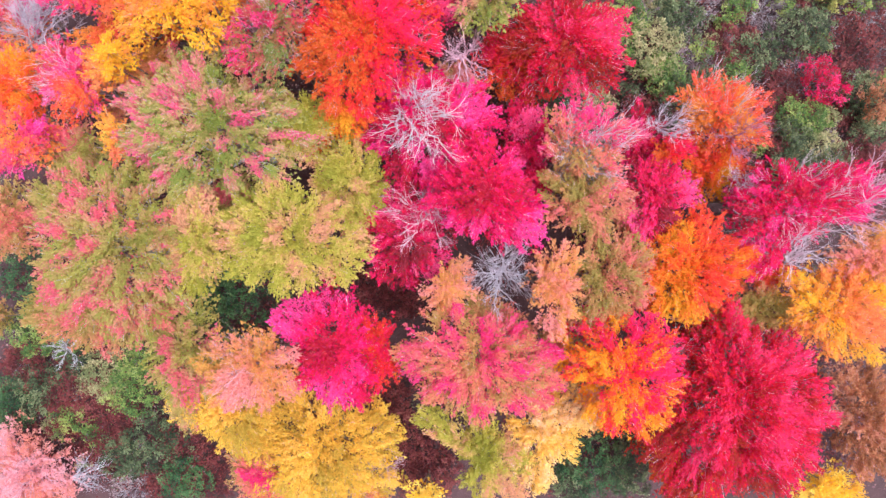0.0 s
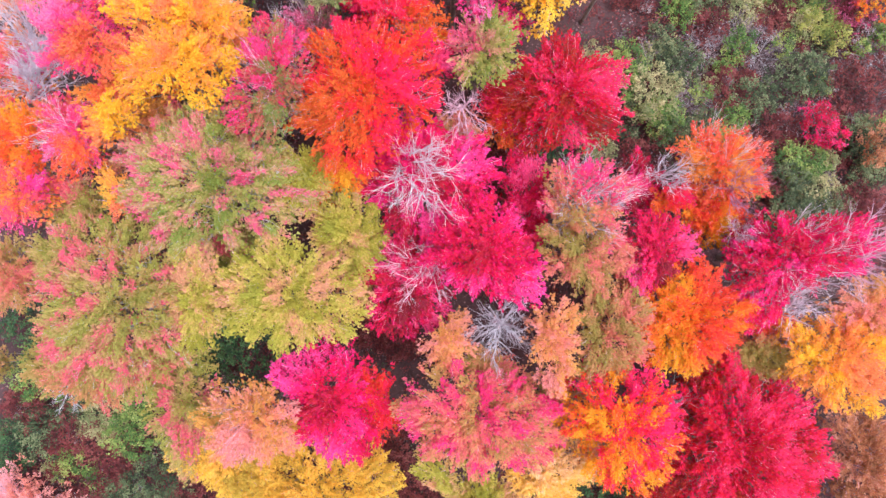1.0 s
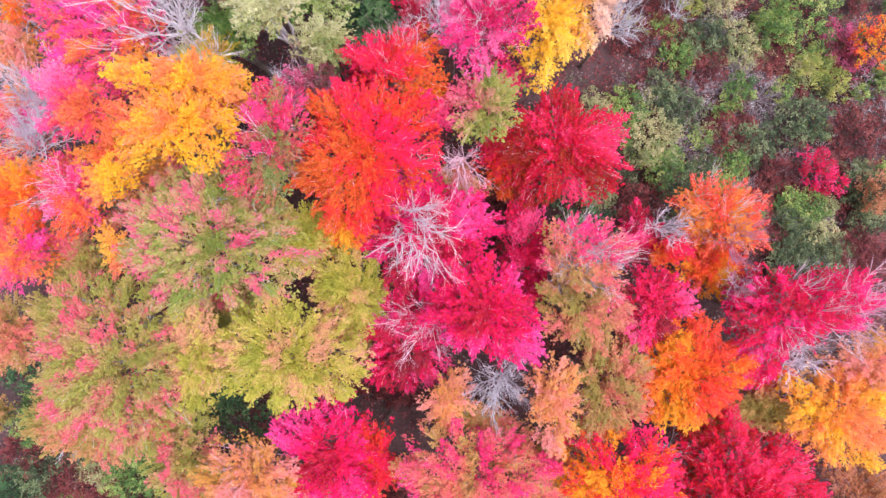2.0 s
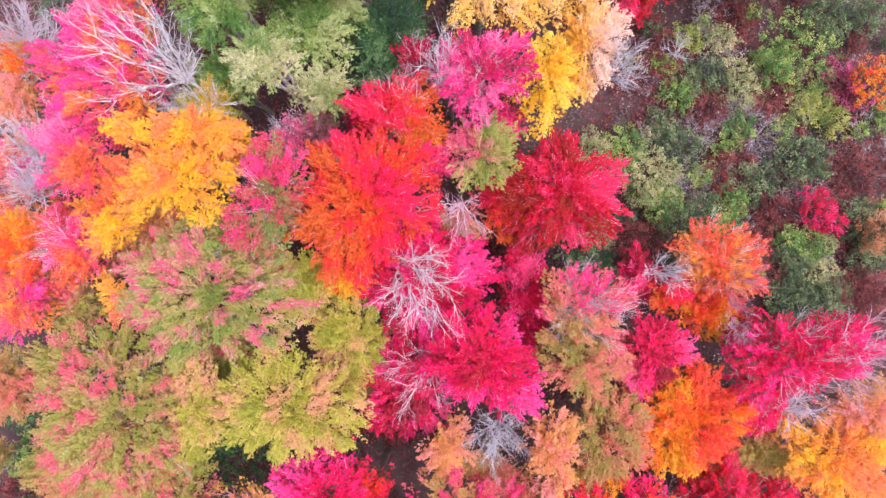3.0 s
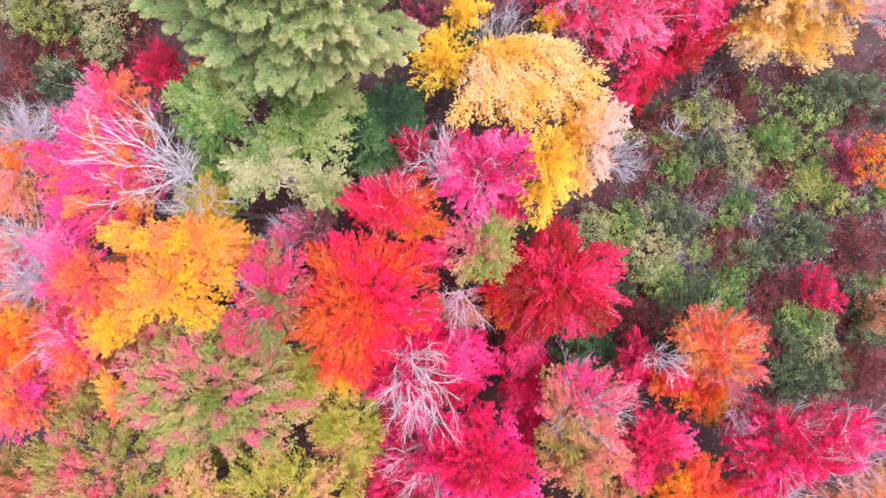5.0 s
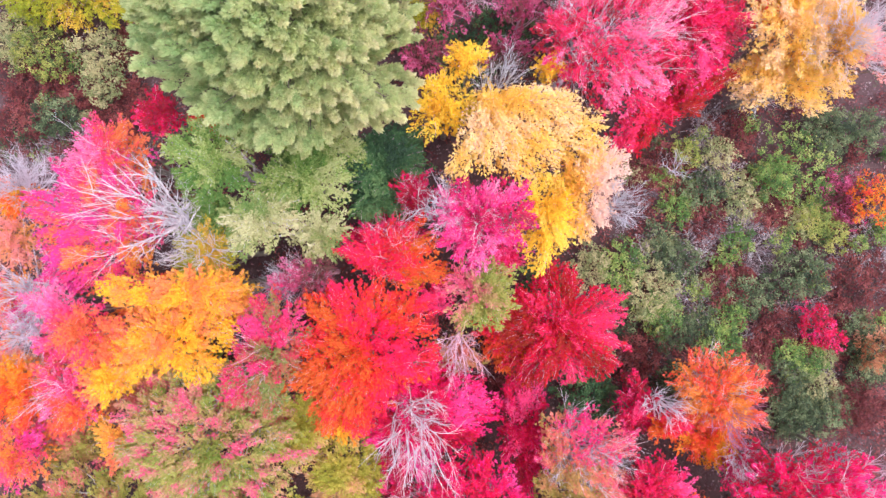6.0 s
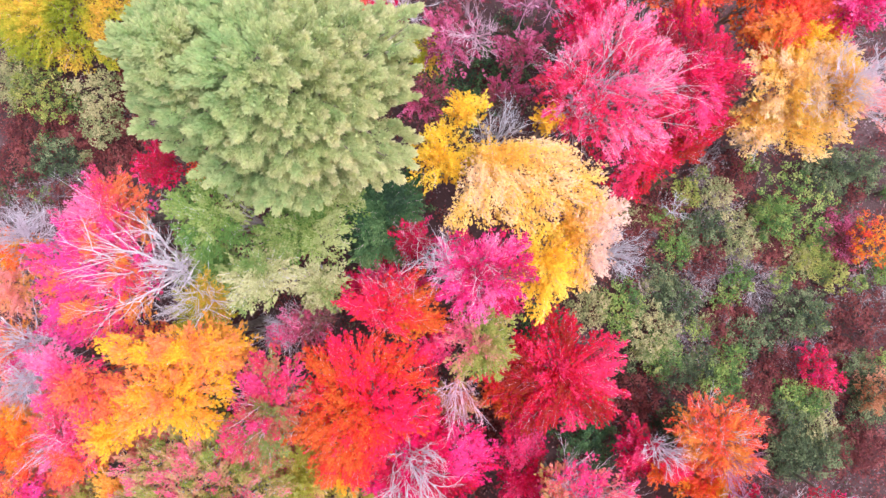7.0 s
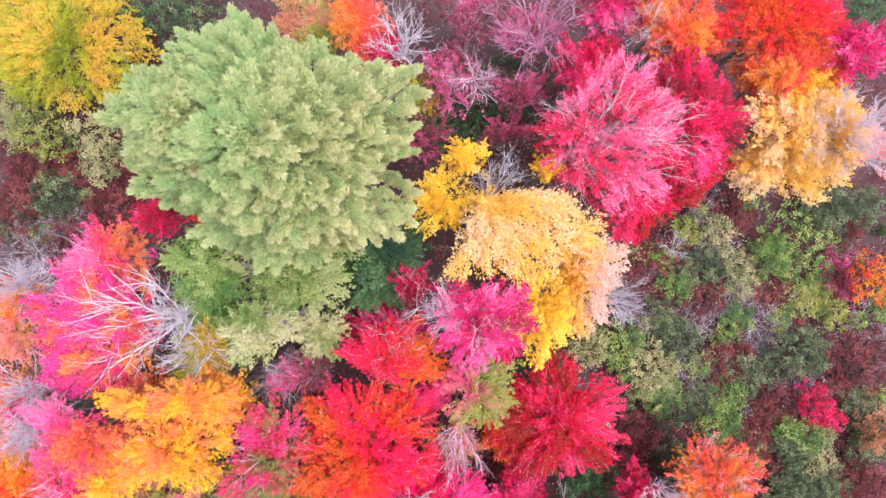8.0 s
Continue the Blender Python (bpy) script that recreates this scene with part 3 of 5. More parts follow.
maple(-10.75, -6.78, 11.6, 2.66, "peach", "peach-coloured maple with thin autumn leaves beside a dusty gold maple", (1.02, 0.87, 0.80, 0.76, 0.91, 1.21, 1.18, 1.15, 1.01, 0.96, 0.96, 1.06), grad=(0.25, 0), fan=0.6, fan_bark='rose', twigs=0.3)
maple(-11.69, -14.54, 7.0, 1.91, "pinkmix", "pink and salmon maple with rounded crown beside a dusty gold maple", (0.73, 0.61, 0.61, 0.84, 1.03, 1.24, 1.02, 1.09, 1.18, 1.23, 1.19, 0.95))
maple(-5.05, -15.83, 6.0, 1.35, "salmon", "small salmon and olive autumn maple beside a bare tree", (0.94, 0.78, 0.61, 0.64, 0.79, 0.82, 1.18, 1.26, 1.17, 1.14, 1.17, 1.17), fan=0.7, fan_bark='rose')
maple(-1.09, -16.14, 6.0, 1.15, "gold", "small golden yellow maple in full autumn leaf beside a bare tree", (0.83, 0.61, 0.61, 0.63, 0.67, 1.01, 1.02, 1.11, 1.31, 1.13, 1.31, 1.31))
maple(2.56, -12.42, 9.4, 2.99, "lime", "lime-yellow maple just turning colour beside a yellow-peach maple", (0.96, 0.77, 0.67, 0.68, 1.01, 1.65, 0.67, 0.49, 0.85, 1.20, 1.23, 1.22), grad=(0.15, 0))
maple(6.12, -11.21, 9.0, 2.97, "yellowpeach", "yellow maple with pale peach leaf tips beside a lime-yellow maple", (0.92, 1.24, 1.06, 0.87, 0.93, 0.81, 0.76, 0.88, 1.20, 1.37, 0.74, 0.99))
maple(1.99, -6.24, 13.0, 3.80, "pinkmix", "broad pink and salmon maple with rounded crown beside a salmon-coloured maple", (1.27, 0.91, 0.71, 0.73, 0.89, 1.17, 1.21, 1.00, 0.86, 0.82, 1.02, 1.20), grad=(0, 0.05), twigs=0.2, patch=1.1)
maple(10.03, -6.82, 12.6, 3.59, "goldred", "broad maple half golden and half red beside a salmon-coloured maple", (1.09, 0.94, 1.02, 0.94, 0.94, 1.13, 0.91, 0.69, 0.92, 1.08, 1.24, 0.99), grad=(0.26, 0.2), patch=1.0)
maple(0.34, -2.11, 10.9, 1.53, "peach", "small peach-coloured maple with thin autumn leaves beside a crimson maple", (0.95, 1.05, 1.29, 0.93, 0.68, 0.69, 0.96, 1.12, 1.34, 1.08, 0.84, 0.82), grad=(-0.15, 0))
maple(3.03, -3.95, 10.2, 1.78, "salmon", "salmon and olive autumn maple with soft crown beside a pink-salmon maple", (1.05, 0.68, 0.60, 0.70, 1.11, 1.33, 1.17, 0.85, 0.71, 0.77, 0.98, 1.55), grad=(0.25, 0))
maple(6.11, -2.03, 12.4, 2.00, "peach", "peach-coloured maple with thin autumn leaves beside a bare tree", (0.76, 0.91, 1.31, 1.22, 0.89, 0.65, 0.62, 0.71, 1.10, 1.48, 1.12, 0.80), grad=(-0.2, 0.1))
bare_tree(3.69, -1.29, 12.8, 1.91, "bare grey dead tree with dense twigs", lean=(-0.3, -0.2), bark='silver', dense=1.4, thick=1.2)
maple(9.41, -1.76, 11.3, 2.68, "salmon", "salmon and olive autumn maple with soft crown beside a peach-coloured maple", (0.98, 1.06, 1.20, 1.06, 0.96, 0.80, 0.68, 0.80, 1.16, 1.13, 1.04, 1.00), grad=(0.1, 0), patch=1.2)
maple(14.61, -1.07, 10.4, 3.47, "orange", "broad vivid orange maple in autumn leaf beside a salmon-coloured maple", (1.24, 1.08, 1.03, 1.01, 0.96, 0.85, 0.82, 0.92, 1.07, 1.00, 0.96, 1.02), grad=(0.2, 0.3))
maple(23.62, -3.49, 9.8, 3.45, "amber", "broad amber-yellow maple with orange leaf edges beside a bare tree", (1.20, 1.19, 0.95, 0.78, 0.79, 1.02, 0.95, 0.82, 0.84, 0.83, 1.20, 1.24), grad=(0.15, 0))
maple(25.51, -0.38, 10.0, 2.22, "peach", "peach-coloured maple with thin autumn leaves beside a bare tree", (1.32, 1.42, 1.00, 0.83, 0.67, 0.72, 0.92, 0.93, 0.79, 0.83, 1.03, 1.23))
maple(19.78, -3.67, 8.2, 1.93, "salmon", "salmon and olive autumn maple with soft crown beside a red-orange maple", (1.33, 1.10, 0.89, 0.85, 0.74, 0.85, 0.95, 0.93, 0.75, 0.82, 0.95, 1.53))
maple(20.77, 2.52, 10.8, 3.61, "hotpink", "broad hot pink-red maple with a dense crown beside a crimson maple", (1.51, 1.46, 0.66, 0.74, 0.83, 0.85, 0.99, 1.11, 1.31, 0.69, 0.57, 0.69), grad=(0, -0.2), fan=0.9, fan_bark='pale', twigs=0.35, full=0.85)
bare_tree(21.73, -0.96, 11.6, 1.98, "bare pale-branched tree among red maples", lean=(-1.0, 1.2), bark='pale', thick=0.85, dense=1.0)
bare_tree(25.13, 2.32, 12.4, 2.34, "bare lilac-grey tree beside a magenta maple", lean=(-0.8, 0.8), bark='rose', thick=1.2)
maple(12.25, 2.96, 10.4, 2.27, "crimson", "crimson maple in full autumn leaf beside a salmon-coloured maple", (1.13, 1.19, 1.09, 1.01, 0.92, 0.87, 0.82, 0.79, 0.91, 1.28, 0.92, 0.94), grad=(0.15, 0))
maple(7.28, 5.27, 12.3, 2.66, "pinkmix", "pink maple with pale limbs showing through", (1.21, 1.49, 1.27, 1.11, 1.01, 0.79, 0.64, 0.43, 0.38, 0.43, 0.67, 1.56), full=0.62, grad=(0.1, 0.1), fan=0.95, fan_dense=1.45, core=0.6, fan_bark='pale', twigs=0.5)
maple(7.99, 2.61, 11.4, 2.48, "salmon", "salmon and olive autumn maple with soft crown beside a pink-salmon maple", (1.16, 1.04, 0.90, 0.87, 1.03, 1.20, 0.96, 0.86, 0.80, 0.83, 1.01, 1.21), grad=(0.25, 0.05), patch=1.2)
maple(17.48, 8.15, 8.5, 2.84, "redorange", "bright red-orange maple with open crown beside a bare tree", (0.95, 1.27, 1.03, 1.19, 1.11, 1.08, 0.99, 0.76, 0.83, 0.61, 0.77, 1.18), full=0.82, twigs=0.4, fan=0.85, fan_bark='pale', grad=(0.1, 0.15))
bare_tree(18.49, 7.50, 10.2, 1.60, "bare lilac-grey branches of a leafless young tree", lean=(-0.3, -0.6), bark='mauve', thick=1.1)
bare_tree(14.04, 7.85, 9.4, 1.43, "bare pale sapling with spreading twigs", lean=(-0.0, -0.1), bark='pale', thick=1.0)
maple(12.72, 7.00, 7.0, 1.82, "crimson", "crimson maple in full autumn leaf beside a bare tree", (0.95, 0.88, 1.12, 1.36, 1.01, 0.71, 0.64, 0.69, 0.92, 0.99, 1.09, 1.34))
maple(17.44, 5.14, 6.6, 2.19, "orange", "vivid orange maple in autumn leaf beside a red-orange maple", (1.22, 1.22, 1.10, 0.89, 0.93, 0.93, 0.98, 0.81, 0.73, 0.88, 0.96, 1.21), grad=(0.15, 0.1))
maple(14.36, 6.22, 7.6, 1.25, "scarlet", "small scarlet maple beside a crimson maple", (1.45, 1.52, 1.01, 0.77, 0.80, 0.95, 0.88, 1.10, 0.79, 0.70, 0.77, 0.87), grad=(0.2, 0.2))
maple(18.97, 3.38, 7.6, 1.54, "crimson", "small crimson maple in full autumn leaf beside a hot pink maple", (1.18, 1.23, 1.29, 0.90, 0.88, 0.72, 0.67, 0.75, 0.75, 1.03, 1.03, 1.28), full=0.8)
bare_tree(19.89, 4.10, 9.2, 1.03, "slender bare pale sapling between red maples", lean=(-1.4, 0.1), bark='pale', thick=0.8)
maple(2.36, 2.95, 13.0, 3.12, "hotpink", "hot pink-red maple with a dense crown beside a bare tree", (0.97, 0.84, 0.91, 1.08, 1.12, 1.02, 1.07, 0.95, 0.79, 0.77, 1.15, 1.22), grad=(0.1, 0), twigs=0.25)
maple(-1.95, 1.01, 9.8, 3.08, "crimson", "crimson maple in full autumn leaf beside a bare tree", (0.84, 0.88, 1.06, 1.20, 1.01, 0.89, 0.90, 0.96, 1.12, 1.08, 1.00, 0.99), grad=(0.1, 0.1))
bare_tree(-0.42, 2.15, 12.0, 2.02, "bare lilac-white branches above a crimson maple", lean=(-1.0, -0.5), bark='rose', thick=1.0)
bare_tree(-2.60, 8.77, 14.0, 2.49, "bare white-branched tree with curving limbs", lean=(1.7, -1.6), bark='pale', dense=1.2, thick=1.056)
maple(-0.90, 7.29, 10.6, 3.77, "hotpink", "broad hot pink-red maple with a dense crown beside a bare tree", (1.29, 1.03, 0.90, 1.02, 1.08, 1.03, 1.12, 1.01, 0.95, 0.98, 0.72, 0.74), grad=(0.1, 0.1))
maple(-8.25, 0.50, 13.2, 3.72, "lime", "broad lime-yellow maple just turning colour beside a salmon-coloured maple", (1.17, 0.91, 0.75, 0.90, 1.07, 1.09, 1.21, 1.19, 0.81, 0.83, 0.80, 1.12), grad=(0.15, 0.05), twigs=0.06, patch=1.2)
maple(-5.48, 4.03, 10.1, 2.79, "lime", "lime-yellow maple just turning colour beside a salmon-coloured maple", (0.77, 0.76, 0.91, 1.43, 1.07, 1.01, 0.91, 0.92, 0.92, 1.25, 0.99, 0.85), grad=(-0.15, -0.25))
maple(-12.65, 6.73, 13.4, 4.68, "greenpink", "broad green maple with pink turning branch tips beside an olive-salmon maple", (1.25, 0.87, 0.74, 0.93, 1.09, 1.17, 1.17, 1.09, 0.96, 0.79, 0.76, 1.02), bark='silver', twigs=0.3, full=0.92, patch=0.9)
maple(-7.93, 7.14, 11.2, 2.00, "lime", "lime-yellow maple just turning colour beside an orange maple", (0.84, 1.14, 0.97, 1.02, 1.18, 1.17, 0.91, 0.95, 1.13, 1.08, 0.75, 0.72), grad=(-0.1, -0.1))
maple(-18.06, 0.12, 13.0, 5.39, "olive", "broad olive and salmon maple with wide crown beside a salmon-coloured maple", (0.90, 0.90, 0.91, 0.94, 1.11, 1.21, 0.89, 1.05, 1.04, 1.09, 0.91, 0.98), grad=(-0.15, -0.1), bark='silver', patch=0.95, twigs=0.12)
maple(-19.83, -3.57, 11.6, 3.05, "salmon", "salmon and olive autumn maple with soft crown beside an olive-salmon maple", (1.50, 0.73, 0.55, 0.55, 0.74, 1.33, 1.47, 1.03, 0.82, 0.83, 0.88, 0.97), grad=(0.15, 0), patch=1.2)
maple(-13.44, 0.45, 12.7, 2.46, "lime", "lime-yellow maple just turning colour beside an olive-salmon maple", (0.66, 0.81, 0.99, 1.13, 1.15, 1.09, 1.00, 1.02, 1.17, 1.19, 0.90, 0.71), grad=(0, 0.1), patch=1.2)
maple(-23.94, 1.61, 12.4, 2.15, "salmon", "salmon and olive autumn maple with soft crown beside an olive-salmon maple", (0.62, 0.65, 0.76, 1.16, 1.11, 1.15, 1.39, 1.17, 1.13, 0.93, 0.92, 0.64), grad=(-0.15, 0.2))
maple(-23.86, 6.10, 12.0, 2.29, "pinkorange", "pink and orange autumn maple beside an olive-salmon maple", (0.83, 0.87, 0.75, 0.82, 1.03, 1.54, 1.40, 1.01, 0.82, 0.78, 0.90, 0.90), grad=(-0.1, 0))
maple(-21.66, 6.06, 9.8, 2.05, "olive", "olive and salmon maple with wide crown beside a pink-orange maple", (0.84, 0.80, 0.70, 0.77, 1.05, 1.65, 1.25, 1.11, 0.81, 0.73, 0.76, 1.09))
maple(-18.46, 6.28, 11.0, 1.25, "apricot", "small apricot-orange maple in soft autumn leaf beside a salmon-coloured maple", (0.37, 0.34, 0.43, 0.86, 1.60, 1.37, 1.06, 1.00, 1.06, 1.51, 0.72, 0.57), full=0.85)
maple(-28.85, -15.41, 4.4, 3.41, "blush", "broad blush pink maple with soft low crown beside a salmon-coloured maple", (0.85, 0.67, 0.63, 0.80, 1.10, 1.13, 1.14, 1.23, 1.19, 0.97, 1.06, 1.01), bark='rose', fan=0.9, fan_bark='rose')
maple(27.74, -11.25, 6.6, 3.37, "copper", "copper-brown tree with thinning crown beside a golden maple", (0.94, 1.02, 1.12, 1.11, 0.94, 0.68, 0.62, 0.63, 0.84, 1.24, 1.47, 1.04), twigs=0.2)
maple(25.03, -15.83, 6.0, 1.92, "gold", "golden yellow maple in full autumn leaf beside a copper-brown tree", (1.55, 1.34, 0.60, 0.44, 0.40, 0.50, 1.01, 0.99, 1.16, 0.95, 1.02, 1.24))
maple(15.19, -14.72, 6.6, 1.84, "orange", "vivid orange maple in autumn leaf beside a deep red maple", (0.90, 0.74, 0.81, 0.99, 1.03, 0.94, 0.65, 0.62, 0.80, 1.13, 1.53, 1.41))
maple(-29.50, -4.44, 6.0, 1.22, "salmon", "small salmon and olive autumn maple beside an olive-salmon maple", (0.53, 0.44, 0.50, 0.80, 1.00, 1.38, 1.46, 1.69, 1.16, 0.91, 0.56, 0.50))
maple(-17.80, 10.29, 12.9, 1.52, "amber", "golden maple with soft fringed crown", (0.92, 1.01, 0.77, 0.79, 0.86, 1.09, 1.52, 1.47, 1.04, 0.68, 0.63, 0.75), grad=(0.1, -0.1))
maple(-20.22, 8.68, 12.0, 1.30, "redorange", "small bright red-orange maple with open crown beside a rose-pink maple", (0.54, 0.51, 0.65, 0.70, 1.00, 1.50, 1.30, 1.31, 1.31, 0.97, 0.81, 0.79), full=0.8)
maple(-13.78, 12.82, 14.8, 2.77, "amber", "golden maple with dense bright leaves", (1.10, 0.95, 0.91, 0.81, 0.86, 1.08, 1.46, 1.29, 0.64, 0.58, 0.95, 1.01), grad=(-0.15, 0.2), patch=0.9)
maple(-13.06, 15.31, 14.9, 2.06, "amber", "amber-yellow maple with orange leaf edges beside an apricot maple", (1.53, 0.99, 0.68, 0.52, 0.53, 0.98, 2.10, 0.63, 0.37, 0.32, 0.40, 1.22), grad=(0.1, 0.15), patch=0.9)
maple(-17.98, 13.59, 15.3, 2.17, "rose", "rose-pink maple with dense autumn crown beside a red-orange maple", (0.76, 0.65, 0.60, 0.73, 1.29, 1.41, 1.26, 1.14, 0.86, 0.83, 0.96, 1.10), grad=(-0.25, 0.1))
maple(-18.32, 11.71, 12.4, 1.16, "redorange", "small bright red-orange maple with open crown beside a peach-coloured maple", (1.10, 0.73, 0.69, 0.87, 0.85, 1.11, 1.83, 1.25, 0.88, 0.72, 0.61, 0.69), grad=(0.3, 0))
maple(-20.45, 9.72, 12.2, 1.87, "rose", "rose-pink maple with dense autumn crown beside a red-orange maple", (0.37, 0.48, 0.92, 0.98, 1.17, 1.39, 1.14, 1.15, 1.18, 1.15, 1.02, 0.39), grad=(0.1, 0), fan=0.8, twigs=0.3)
maple(-23.84, 9.49, 11.6, 2.06, "orange", "vivid orange maple in autumn leaf beside a peach-coloured maple", (0.54, 0.69, 0.77, 0.98, 1.10, 1.27, 1.33, 1.13, 1.11, 1.30, 0.76, 0.57), grad=(0, -0.1))
maple(-8.98, 11.86, 14.4, 2.60, "rosegreen", "thin magenta maple with airy crown beside a scarlet maple", (0.61, 0.96, 1.13, 1.38, 1.00, 0.74, 0.77, 1.22, 1.26, 1.22, 0.71, 0.57), full=0.9, fan=0.8, fan_bark='rose', grad=(0, 0.15), twigs=0.3, patch=1.2)
maple(-11.93, 8.75, 10.4, 1.81, "greenpink", "green maple with pink turning branch tips beside an olive-salmon maple", (1.02, 0.40, 0.35, 0.41, 0.73, 1.74, 1.38, 0.93, 0.83, 0.77, 0.96, 1.41))
maple(-4.19, 11.78, 13.5, 4.15, "scarlet", "broad scarlet maple beside a bare tree", (1.02, 1.10, 0.97, 0.99, 1.05, 0.94, 0.98, 1.05, 1.21, 0.99, 0.80, 0.83), grad=(0.3, 0.12), patch=1.6, twigs=0.2)
maple(-5.57, 7.63, 11.0, 1.30, "orange", "small vivid orange maple in autumn leaf beside a lime-yellow maple", (1.22, 0.88, 0.64, 0.63, 0.78, 1.05, 1.47, 1.18, 0.95, 0.82, 0.95, 1.10))
maple(-3.50, 16.59, 11.8, 2.48, "scarlet", "scarlet maple with sweeping open branches", (1.51, 1.55, 1.41, 0.97, 0.84, 1.27, 0.60, 0.36, 0.30, 0.31, 0.46, 1.09), grad=(-0.25, 0.3), full=0.8, fan=0.8, core=0.3, fan_bark='rose', spray=1.7, twigs=0.3)
maple(-7.70, 15.89, 11.0, 1.66, "plum", "plum-coloured small tree with thin leaves beside a cream-green tree", (1.06, 1.40, 0.90, 0.82, 0.82, 1.02, 1.46, 1.18, 0.85, 0.64, 0.62, 0.82), full=0.55, bark='rose', fan=0.6, fan_bark='rose')
bare_tree(-10.41, 15.69, 11.6, 1.15, "bare grey sapling beside plum-coloured leaves", lean=(1.1, -0.2), bark='silver', thick=0.9)
maple(2.39, 14.85, 11.0, 2.24, "greenpink", "olive and rose maple with thin crown", (1.13, 1.10, 1.01, 0.96, 1.00, 0.96, 1.05, 0.99, 0.99, 0.86, 0.96, 0.96), full=0.85, grad=(-0.35, 0), twigs=0.3)
maple(7.40, 12.82, 9.4, 3.86, "deepred", "broad deep red maple with dense feathery crown beside a scarlet maple", (1.00, 1.09, 0.87, 1.00, 0.84, 0.91, 1.07, 1.08, 1.12, 0.84, 1.02, 1.09), grad=(0.2, 0.1), spray=1.5, twigs=0.25)
maple(4.17, 12.16, 7.4, 2.15, "scarlet", "scarlet maple beside a deep red maple", (0.81, 1.21, 1.08, 0.99, 0.93, 1.04, 0.87, 0.87, 0.97, 1.14, 1.17, 0.81), grad=(-0.1, 0.3))
bare_tree(1.26, 12.30, 11.2, 1.68, "bare pinkish twiggy tree between red maples", lean=(-0.2, -1.1), bark='rose', thick=1.0)
maple(0.98, 10.71, 7.6, 1.50, "salmon", "small salmon and olive autumn maple beside a bare tree", (1.09, 1.00, 0.83, 0.87, 0.89, 1.26, 1.03, 1.00, 0.90, 0.92, 0.94, 1.18), grad=(0.3, 0))
maple(2.33, 18.96, 12.5, 2.69, "magenta", "magenta-pink maple with loose autumn crown beside a bare tree", (1.11, 1.23, 1.00, 0.92, 1.03, 1.06, 1.01, 0.89, 1.01, 0.95, 0.82, 0.89), bark='rose', full=0.95, fan=0.5, fan_dense=1.2, fan_bark='pale', grad=(0.1, -0.1), twigs=0.3)
bare_tree(0.71, 19.19, 13.0, 1.78, "bare grey-pink branches above magenta maple", lean=(-0.4, 0.4), bark='pale', thick=1.15, dense=1.2)
maple(-0.41, 14.17, 9.0, 1.42, "crimson", "small crimson maple in full autumn leaf beside an orange maple", (0.89, 0.91, 1.27, 1.05, 0.99, 1.00, 0.84, 0.94, 1.03, 1.26, 0.88, 0.81), full=0.85)
maple(-1.19, 16.01, 9.0, 1.17, "orange", "small vivid orange maple in autumn leaf beside a scarlet maple", (1.45, 1.11, 0.69, 0.63, 0.76, 1.44, 1.33, 1.08, 0.62, 0.54, 0.62, 1.08), grad=(0.2, 0), full=0.85)
maple(-1.55, 20.80, 8.6, 1.39, "crimson", "small crimson maple in full autumn leaf beside a dark green tree", (0.88, 0.92, 1.26, 1.09, 1.26, 1.09, 0.89, 0.83, 0.80, 1.03, 0.91, 0.91), full=0.8, fan=0.8, fan_bark='rose')
maple(6.28, 19.54, 10.6, 2.35, "gold", "golden yellow maple in full autumn leaf beside a pale peach maple", (0.82, 0.99, 1.35, 1.08, 0.84, 0.67, 0.71, 1.01, 1.05, 1.37, 0.98, 0.86), grad=(0.2, 0.1))
maple(8.58, 21.25, 10.8, 2.57, "palepeach", "pale peach and yellow maple with thin top beside a bare tree", (0.87, 1.25, 1.17, 1.02, 0.88, 0.83, 0.77, 0.82, 1.17, 1.30, 0.97, 0.71), grad=(0.45, 0.1))
bare_tree(10.38, 20.15, 11.4, 1.55, "bare silver-grey tree with a fan of twigs", lean=(0.2, -0.0), bark='silver', dense=1.3, thick=0.9)
maple(2.67, 25.43, 13.2, 3.31, "yellowpeach", "yellow maple with pale peach leaf tips beside a bare tree", (1.93, 0.48, 0.30, 0.30, 0.30, 0.30, 0.30, 0.30, 1.32, 1.03, 1.44, 1.75), grad=(0.05, -0.1), spray=1.8, twigs=0.25, full=0.9)
maple(0.22, 25.94, 10.5, 1.99, "gold", "golden yellow maple in full autumn leaf beside a yellow-peach maple", (1.09, 0.97, 1.01, 1.04, 1.05, 0.88, 0.99, 1.09, 1.09, 0.81, 0.81, 1.09), full=0.85, twigs=0.3)
maple(1.69, 28.41, 10.7, 1.25, "gold", "small golden yellow maple in full autumn leaf beside a yellow-peach maple", (1.08, 1.08, 1.12, 0.97, 1.12, 1.12, 1.00, 0.84, 0.89, 0.78, 0.90, 1.03), full=0.85)
maple(6.22, 27.71, 11.6, 0.85, "gold", "small golden yellow maple beside a hot pink maple", (1.50, 1.06, 1.03, 1.36, 0.96, 0.91, 0.82, 0.67, 0.74, 0.86, 0.79, 0.96), full=0.85)
bare_tree(3.04, 26.08, 13.2, 1.46, "bare silver branches beside a yellow maple", lean=(0.4, 0.9), bark='silver', thick=1.0)
maple(8.46, 29.48, 13.6, 4.12, "lilacpink", "hot pink maple with pale bare crown branches", (1.24, 1.23, 1.23, 1.04, 0.64, 0.59, 0.77, 0.73, 0.74, 0.94, 1.19, 1.27), bark='rose', fan_bark='pale', fan=0.95, fan_dense=1.3, fan_rise=1.9, core=0.5, full=0.82, grad=(0.1, 0), twigs=0.6)
